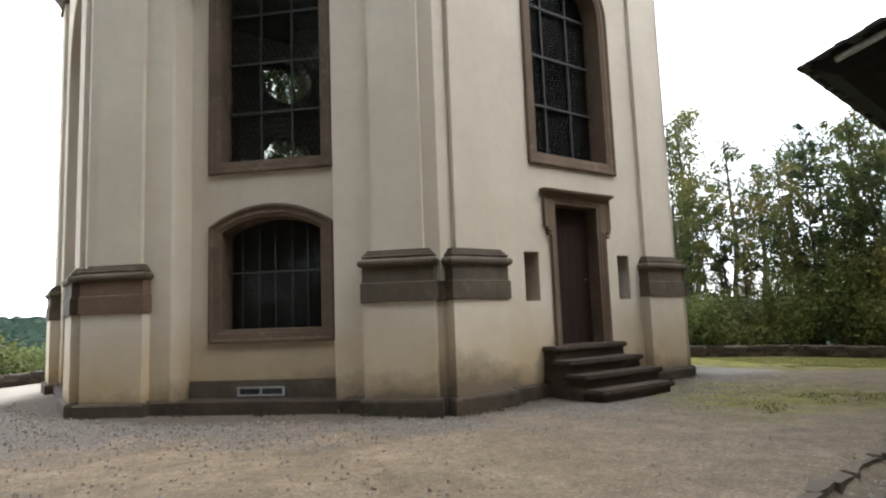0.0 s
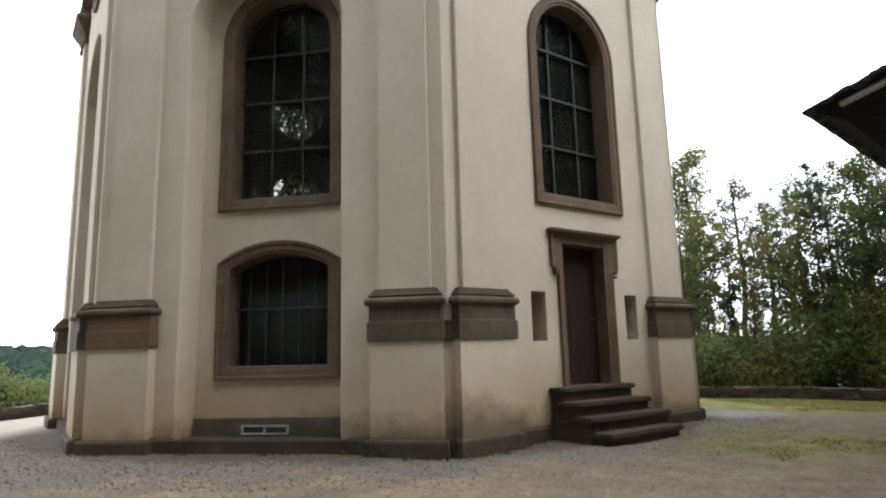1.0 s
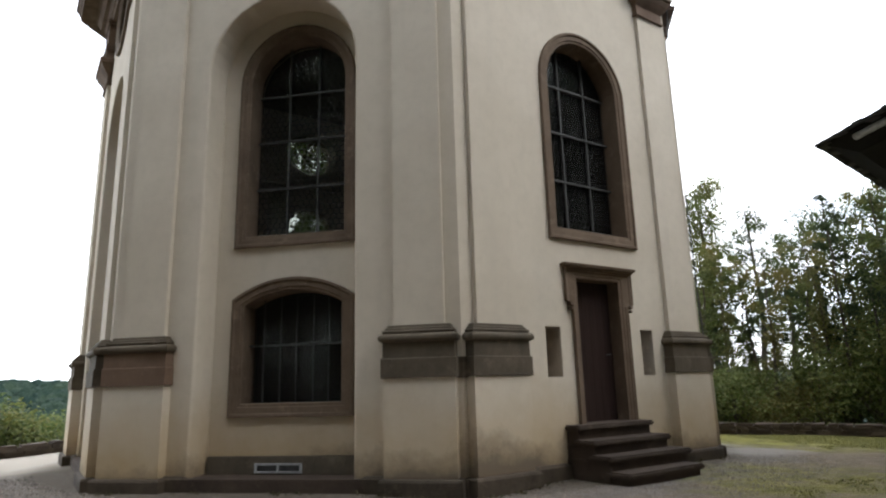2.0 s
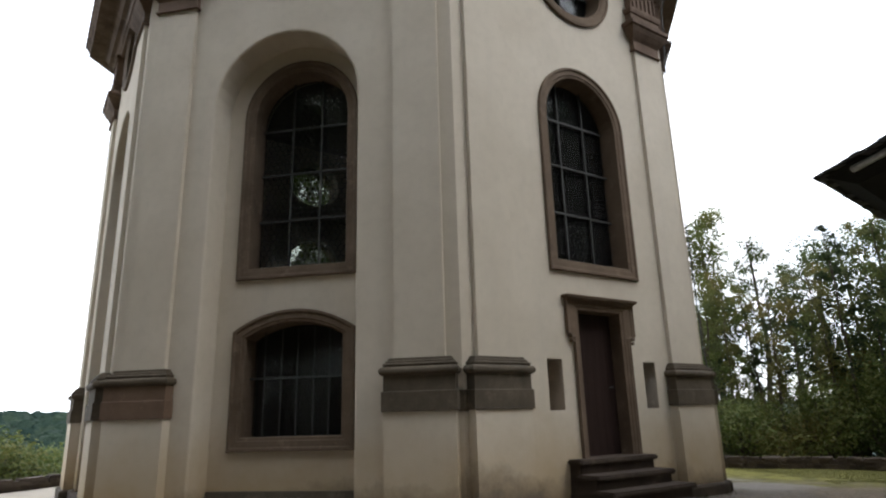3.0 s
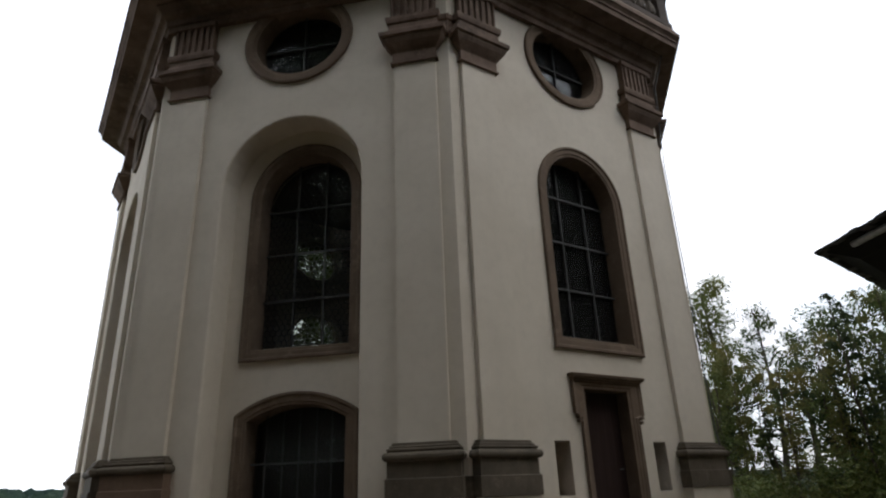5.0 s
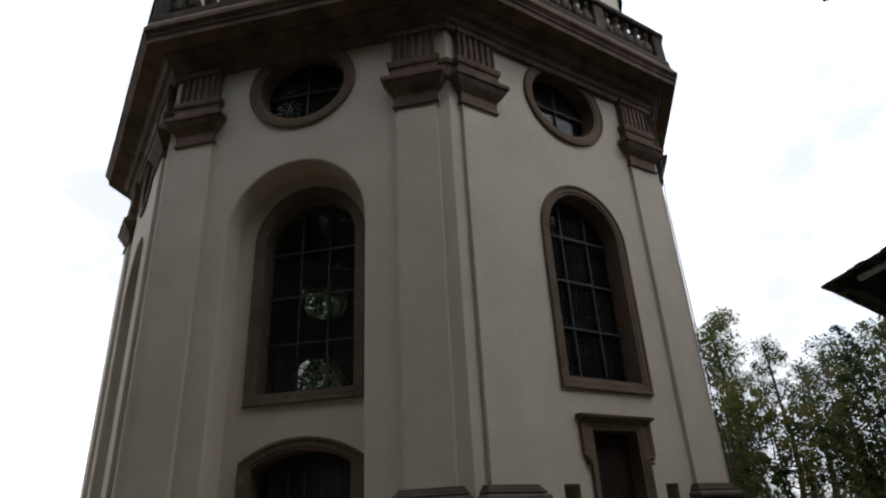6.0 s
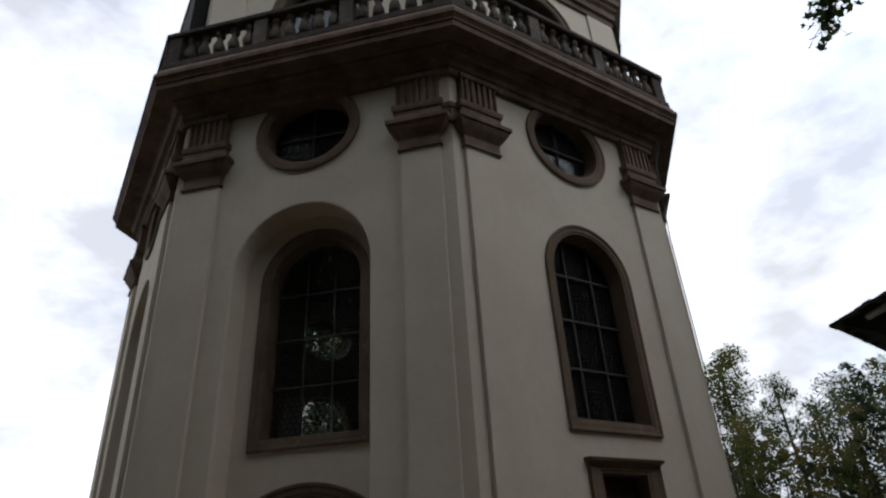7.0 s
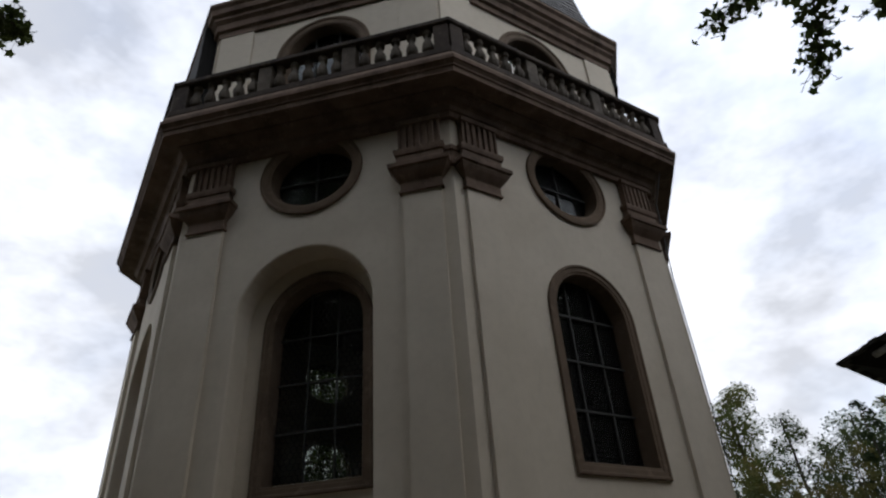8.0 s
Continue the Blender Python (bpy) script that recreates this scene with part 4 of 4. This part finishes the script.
for i, (x, y, h, sp) in enumerate(((-14, -2, 20, 5.6), (-9.0, -5.0, 26, 6.6), (-3.5, -6.5, 23, 6.0), (3.0, -6.5, 22, 5.8), (9.0, -6.0, 17, 5.0), (-18, 4, 12, 4.4), (14.5, -1.5, 14, 4.6), (17.5, 9.5, 17, 4.6), (18.5, 4.0, 16, 4.8), (-7.5, -13, 19, 6.0), (1.0, -14, 19, 6.0))):
    shade_trees.append(tree("yard_tree", "broad dense deciduous tree out of view, added to shade the yard", x, y, h, sp, 80 + i, LEAF_DARK, clumps=130, per=70, leaf=0.48, low=0.14, clump=1.9))

# unseen hedge ring, added to keep the bright horizon out of the glass
for i in range(15):
    a = radians(168 + i * 14.5)
    bush(11.0 * math.cos(a), 1.0 + 11.0 * math.sin(a), 2.0, (6.2 if i < 9 else 4.2) + 0.8 * math.sin(i * 2.1), 200 + i, LEAF_DARK, leaf=0.24, count=2600, label="tall dark hedge shrub out of view, added to darken reflections")


# twigs with lobed leaves that hang into the view
def lobed_leaf(bm, p, size, e):
    pts = []
    for k in range(10):
        a = 2 * math.pi * k / 10
        r = size * ((0.62, 0.38)[k % 2] if k else 0.75)
        pts.append((r * math.sin(a), r * math.cos(a), size * (0.10 if k % 2 else -0.05)))
    centre = bm.verts.new(p)
    vs = [bm.verts.new(p + e @ Vector(q)) for q in pts]
    for k in range(10):
        bm.faces.new((centre, vs[k], vs[(k + 1) % 10]))


def twig(parent, start, pts, seed, leaves, size=0.058):
    rnd = random.Random(seed)
    wood, green = bmesh.new(), bmesh.new()
    path = [Vector(p) for p in pts]
    base = Vector(start)
    tube(wood, [base, base.lerp(path[0], 0.5) + Vector((0, 0, 0.5)), path[0]], 0.06, 0.012, 6)
    tube(wood, path, 0.010, 0.003, 5)
    for i in range(leaves):
        f = (i + rnd.random()) / leaves * (len(path) - 1)
        k = min(len(path) - 2, int(f))
        p = path[k].lerp(path[k + 1], f - k)
        q = p + Vector((rnd.gauss(0, 0.06), rnd.gauss(0, 0.06), rnd.gauss(-0.02, 0.05)))
        tube(wood, [p, q], 0.002, 0.0015, 3)
        lobed_leaf(green, q, size * rnd.uniform(0.6, 1.15), Euler((rnd.uniform(-0.9, 0.9) + 3.14, rnd.uniform(-0.9, 0.9), rnd.uniform(0, 6.28))).to_matrix())
    part("branch", wood, BARK, parent)
    tagged(part("leaf_spray", green, LEAF, parent, "spray of dark green lobed leaves"), kind="stuff")


RIGHT_TREE, LEFT_TREE = shade_trees[4], shade_trees[1]
twig(RIGHT_TREE, (8.2, -4.5, 7.5), [(2.98, 1.54, 5.19), (2.72, 1.86, 5.12), (2.58, 2.06, 5.02), (2.62, 2.21, 4.86), (2.6, 2.4, 4.7)], 1, 330)
twig(RIGHT_TREE, (8.2, -4.5, 7.5), [(2.72, 1.86, 5.12), (2.44, 2.04, 5.17), (2.19, 2.15, 5.22), (2.02, 2.32, 5.16)], 2, 190)
twig(RIGHT_TREE, (8.2, -4.5, 7.5), [(3.1, 1.75, 4.93), (2.96, 1.9, 4.88), (2.91, 2.0, 4.83)], 4, 90)
twig(LEFT_TREE, (-8.5, -4.5, 7.5), [(-2.87, 1.22, 5.25), (-2.74, 1.52, 5.17), (-2.63, 1.68, 5.12), (-2.56, 1.79, 5.09)], 3, 260)

# ---------- low walls of the terrace ----------
def stone_wall(name, label, pts, height, thick, seed):
    rnd = random.Random(seed)
    t = thing(name, label, "wall")
    core, stones = bmesh.new(), bmesh.new()
    for p, q in zip(pts, pts[1:]):
        p, q = Vector((*p, 0)), Vector((*q, 0))
        run = (q - p).length
        d = (q - p).normalized()
        turnz = math.atan2(d.y, d.x)
        s = 0.0
        while s < run:
            w = rnd.uniform(0.14, 0.36)
            c = p + d * (s + w / 2)
            z = ground_z(c.x, c.y) - 0.12
            rows = 5
            hh = (height + 0.12) / rows
            bmesh.ops.create_cube(core, size=1.0, matrix=Matrix.Translation((c.x, c.y, z + (height + 0.06) / 2)) @ Matrix.Rotation(turnz, 4, "Z") @ Matrix.Diagonal((w * 1.02, thick * 0.7, height + 0.06, 1)))
            for r in range(rows):
                off = rnd.uniform(-0.1, 0.1)
                mm = Matrix.Translation((c.x + d.x * off, c.y + d.y * off, z + hh * (r + 0.5))) @ Euler((rnd.uniform(-0.04, 0.04), rnd.uniform(-0.04, 0.04), turnz + rnd.uniform(-0.06, 0.06))).to_matrix().to_4x4() @ Matrix.Diagonal((w * rnd.uniform(0.95, 1.12), thick * rnd.uniform(0.9, 1.08), hh * rnd.uniform(0.9, 1.04), 1))
                made = bmesh.ops.create_cube(stones, size=1.0, matrix=mm)
                for v in made["verts"]:
                    v.co += Vector((rnd.uniform(-1, 1), rnd.uniform(-1, 1), rnd.uniform(-1, 1))) * 0.012
            s += w
    part("core", core, FIELDSTONE, t)
    tagged(part("rubble", stones, FIELDSTONE, t), kind="stuff")


stone_wall("low_stone_wall", "low dry rubble stone wall along the lawn", [polar(17, 19.5), polar(26, 18.6), polar(36, 18.4), polar(48, 19.0), polar(60, 20.5)], 0.28, 0.4, 5)
stone_wall("terrace_parapet", "low dark stone parapet at the terrace edge", [polar(-58, 19), polar(-44, 19.5), polar(-34, 20), polar(-25, 21.5)], 0.30, 0.35, 6)

# ---------- edging stones of the drain in the yard ----------
edge = thing("stone_edging", "row of broken edging stones along a gravel drain", "kerb")
rnd = random.Random(9)
e0, e1 = Vector((1.16, 2.63, 0)), Vector((6.4, 7.215, 0))
ed = (e1 - e0).normalized()
en = Vector((ed.y, -ed.x, 0))
s = 0.0
while s < (e1 - e0).length:
    w = rnd.uniform(0.20, 0.44)
    c = e0 + ed * (s + w / 2) + en * rnd.uniform(0.0, 0.05)
    bm = bmesh.new()
    bmesh.ops.create_cube(bm, size=1.0, matrix=Matrix.LocRotScale((c.x, c.y, ground_z(c.x - 0.1, c.y + 0.1) - 0.112 + rnd.uniform(-0.016, 0.010)), Euler((rnd.uniform(-0.05, 0.05), rnd.uniform(-0.04, 0.04), math.atan2(ed.y, ed.x) + rnd.uniform(-0.10, 0.10))), (w * 0.97, rnd.uniform(0.13, 0.20), 0.17)))
    bmesh.ops.subdivide_edges(bm, edges=bm.edges[:], cuts=1, use_grid_fill=True)
    for v in bm.verts:
        v.co += Vector((rnd.uniform(-1, 1), rnd.uniform(-1, 1), rnd.uniform(-0.5, 0.5))) * 0.020
    part("edging_stone", bm, EDGESTONE, edge)
    s += w

# ---------- neighbouring pavilion with a slate roof ----------
pav = thing("garden_pavilion", "small pavilion with a dark overhanging slate eave", "building")
tip = Vector((5.53, 8.15, 4.665))
SP = 1.42
da, db = Vector((0.12, -0.993, 0)).normalized(), Vector((0.742, 0.670, 0)).normalized()
cornerpts = [tip + v * SP for v in (db * 5.5, Vector(), da * 5.0, da * 5.0 + Vector((5.2, 0.6, 0)), db * 5.5 + Vector((1.8, -2.6, 0)))]
mid = sum(cornerpts, Vector()) / 5
bm = bmesh.new()
inset = lambda f, z: [p.lerp(mid, f) + Vector((0, 0, z * SP)) for p in cornerpts]
rings(bm, [inset(0.30, -0.25), inset(0.16, -0.16), inset(0.10, -0.17), inset(0.02, -0.06), inset(0.0, -0.05)], cap=True)
part("soffit", bm, SOFFIT, pav, "boarded soffit with the eave's shade in its colour")
for r in range(9):
    f = 0.0 + r * 0.085
    bm = bmesh.new()
    z = -0.045 + r * 0.055
    rings(bm, [inset(f - 0.012, z - 0.01), inset(f - 0.014, z + 0.012), inset(f + 0.11, z + 0.085), inset(f + 0.11, z + 0.06)], cap=False)
    part("slate_course", bm, SLATE, pav)
bm = bmesh.new()
rings(bm, [[p.lerp(mid, 0.34).xy.to_3d() + Vector((0, 0, z)) for p in cornerpts] for z in (-0.1, 4.40)])
part("pavilion_wall", bm, PLASTER, pav)
bm = bmesh.new()
up = Vector((0, 0, 1))
inn = Vector((0.993, 0.12, 0))
# added pale tube that stands in for the highlights along the slate edge
tube(bm, [tip + da * 0.5 + inn * 0.14 - up * 0.14, tip + da * 7.1 + inn * 0.17 - up * 0.14], 0.05, sides=8)
part("eave_streak", bm, ZINC, pav, "grey zinc tube in place of the slates' highlights")
prnd = random.Random(12)
for way, length, out in ((da, 7.1, Vector((-0.993, -0.12, 0))), (db, 7.6, Vector((-0.670, 0.742, 0)))):
    q = -0.05
    while q < length:
        w = prnd.uniform(0.16, 0.26)
        c = tip + way * (q + w / 2) + out * prnd.uniform(0.0, 0.05) - up * prnd.uniform(0.02, 0.06)
        bm = bmesh.new()
        box(bm, -w / 2, w / 2, -0.14, 0.0, -0.035, 0.0, 0.006)
        sl = part("eave_slate", bm, SLATE, pav)
        sl.matrix_world = Matrix.Translation(c) @ Matrix(((way.x, -out.x, 0, 0), (way.y, -out.y, 0, 0), (0, 0, 1, 0), (0, 0, 0, 1))) @ Matrix.Rotation(prnd.uniform(-0.06, 0.06), 4, "Z") @ Matrix.Translation((0, 0.12, 0))
        q += w * 0.96

# ---------- loose stones and grass in the yard ----------
def scatter_pebbles():
    rnd = random.Random(21)
    bm = bmesh.new()
    n = 0
    while n < 13000:
        x, y = rnd.uniform(-9, 6), rnd.uniform(3.4, 10.5)
        d = math.hypot(x - AXIS.x, y - AXIS.y)
        if d < 7.0:
            continue
        if rnd.random() > (1.0 if d < 8.6 else 0.22 if x < 3.5 else 0.12):
            continue
        r = (0.005 + 0.014 * rnd.random() ** 2.5) * (1.0 if x < 0.5 else 0.65)
        z = ground_z(x, y)
        e = Euler((rnd.uniform(0, 3), rnd.uniform(0, 3), rnd.uniform(0, 6))).to_matrix()
        q = [Vector(v) * r * rnd.uniform(0.7, 1.2) for v in ((1.3, 0, 0), (-1.3, 0, 0), (0, 1, 0), (0, -1, 0), (0, 0, 0.75), (0, 0, -0.75))]
        vs = [bm.verts.new(Vector((x, y, z + r * 0.35)) + e @ v) for v in q]
        for a, b, c in ((0, 2, 4), (2, 1, 4), (1, 3, 4), (3, 0, 4), (2, 0, 5), (1, 2, 5), (3, 1, 5), (0, 3, 5)):
            bm.faces.new((vs[a], vs[b], vs[c]))
        n += 1
    for _ in range(2600):
        s, off = rnd.uniform(0, 7.0), rnd.uniform(0.12, 1.6)
        p = Vector((1.16, 2.63, 0)) + EDGE * s + Vector((EDGE.y, -EDGE.x, 0)) * off
        r = rnd.uniform(0.008, 0.026)
        p.z = ground_z(p.x, p.y) + r * 0.3
        q = [Vector(v) * r * rnd.uniform(0.7, 1.2) for v in ((1.2, 0, 0), (-1.2, 0, 0), (0, 1, 0), (0, -1, 0), (0, 0, 0.8), (0, 0, -0.8))]
        vs = [bm.verts.new(p + v) for v in q]
        for a, b, c in ((0, 2, 4), (2, 1, 4), (1, 3, 4), (3, 0, 4), (2, 0, 5), (1, 2, 5), (3, 1, 5), (0, 3, 5)):
            bm.faces.new((vs[a], vs[b], vs[c]))
    tagged(part("gravel", bm, PEBBLE), "loose grey gravel stones strewn on the yard", "gravel", kind="stuff")


def scatter_grass():
    rnd = random.Random(22)
    bm = bmesh.new()
    n = 0
    while n < 26000:
        x, y = rnd.uniform(2.6, 12), rnd.uniform(6.0, 17)
        d = math.hypot(x - AXIS.x, y - AXIS.y)
        if d < 8.7 or math.hypot(x, y) > 18.3:
            continue
        w = 0.8 * noise.noise((x * 0.6, y * 0.6, 3.0)) + 0.7 * noise.noise((x * 1.9, y * 1.9, 7.0))
        want = 1.0 if math.hypot(x, y) > 15 else 1.0 - min(math.hypot(x - 7.96, y - 12.8), math.hypot(x - 4.55, y - 7.95) + 0.8, math.hypot(x - 6.3, y - 16.4) + 0.5) / 2.6
        if min(math.hypot(x - 5.58, y - 11.5), math.hypot(x - 5.29, y - 13.5)) < 0.9:
            continue
        if w + want < 0.42 + 0.35 * rnd.random():
            continue
        h = rnd.uniform(0.010, 0.030)
        a = rnd.uniform(0, 6.28)
        z = ground_z(x, y)
        lean = Vector((math.cos(a + 1.5), math.sin(a + 1.5), 0)) * h * rnd.uniform(0.4, 1.6)
        wv = Vector((math.cos(a), math.sin(a), 0)) * 0.011
        p = Vector((x, y, z - 0.004))
        bm.faces.new([bm.verts.new(p - wv), bm.verts.new(p + wv), bm.verts.new(p + lean + Vector((0, 0, h)))])
        n += 1
    tagged(part("grass", bm, GRASS), "short patchy worn grass beside the path", "grass", kind="stuff")


def scatter_weeds():
    """Weeds, soil crumbs and dead leaves along the foot of the plinth."""
    rnd = random.Random(23)
    bm = bmesh.new()
    for k in (0, 1):
        m = face_pose(FACES[k])
        for _ in range(260):
            u = rnd.uniform(-2.6, 2.6)
            if noise.noise((u * 1.6, k * 9.0, 0.0)) + rnd.uniform(-0.3, 0.3) < 0.0:
                continue
            if k == 1 and -0.95 < u < 1.15:
                continue
            front = 0.19 if 1.5 < abs(u) < 2.7 else (0.06 if k == 1 else 0.08)
            p = m @ Vector((u, -front - abs(rnd.gauss(0, 0.07)), 0))
            p.z = ground_z(p.x, p.y)
            h = rnd.uniform(0.01, 0.045) * (0.5 + rnd.random())
            a = rnd.uniform(0, 6.28)
            wv = Vector((math.cos(a), math.sin(a), 0)) * rnd.uniform(0.006, 0.02)
            lean = Vector((math.cos(a + 1.5), math.sin(a + 1.5), 0)) * h * rnd.uniform(0.3, 1.3)
            bm.faces.new([bm.verts.new(p - wv), bm.verts.new(p + wv), bm.verts.new(p + wv * 0.6 + lean + Vector((0, 0, h))), bm.verts.new(p - wv * 0.6 + lean * 1.2 + Vector((0, 0, h * 0.8)))])
    tagged(part("weeds", bm, WEED), "low weeds and litter along the tower's plinth", "weeds", kind="stuff")


scatter_weeds()
scatter_pebbles()
scatter_grass()


def far_woods():
    rnd = random.Random(31)
    bm = bmesh.new()
    for _ in range(2600):
        az, d = rnd.uniform(-52, -24), rnd.uniform(240, 900)
        x, y = polar(az, d)
        z = ground_z(x, y)
        r = rnd.uniform(4.5, 8.5)
        loops = []
        for h, q in ((-0.3, 0.75), (0.25, 1.0), (0.7, 0.8), (1.0, 0.4)):
            loops.append([(x + r * q * rnd.uniform(0.75, 1.2) * math.cos(k * 1.047), y + r * q * rnd.uniform(0.75, 1.2) * math.sin(k * 1.047), z + r * h * rnd.uniform(0.85, 1.2)) for k in range(6)])
        rings(bm, loops)
    # crowns carry the same slight haze blue in their colour
    k = Mat("far_foliage", 0.9, 0.1)
    m = k.done(k.mix(k.island(), (0.009, 0.022, 0.017), (0.026, 0.043, 0.027)), k.noise(0.8, 5.0, 0.7), 1.0, 1.5)
    tagged(part("far_woods", bm, m), "distant wooded hillside across the valley", "woods", kind="stuff")


far_woods()
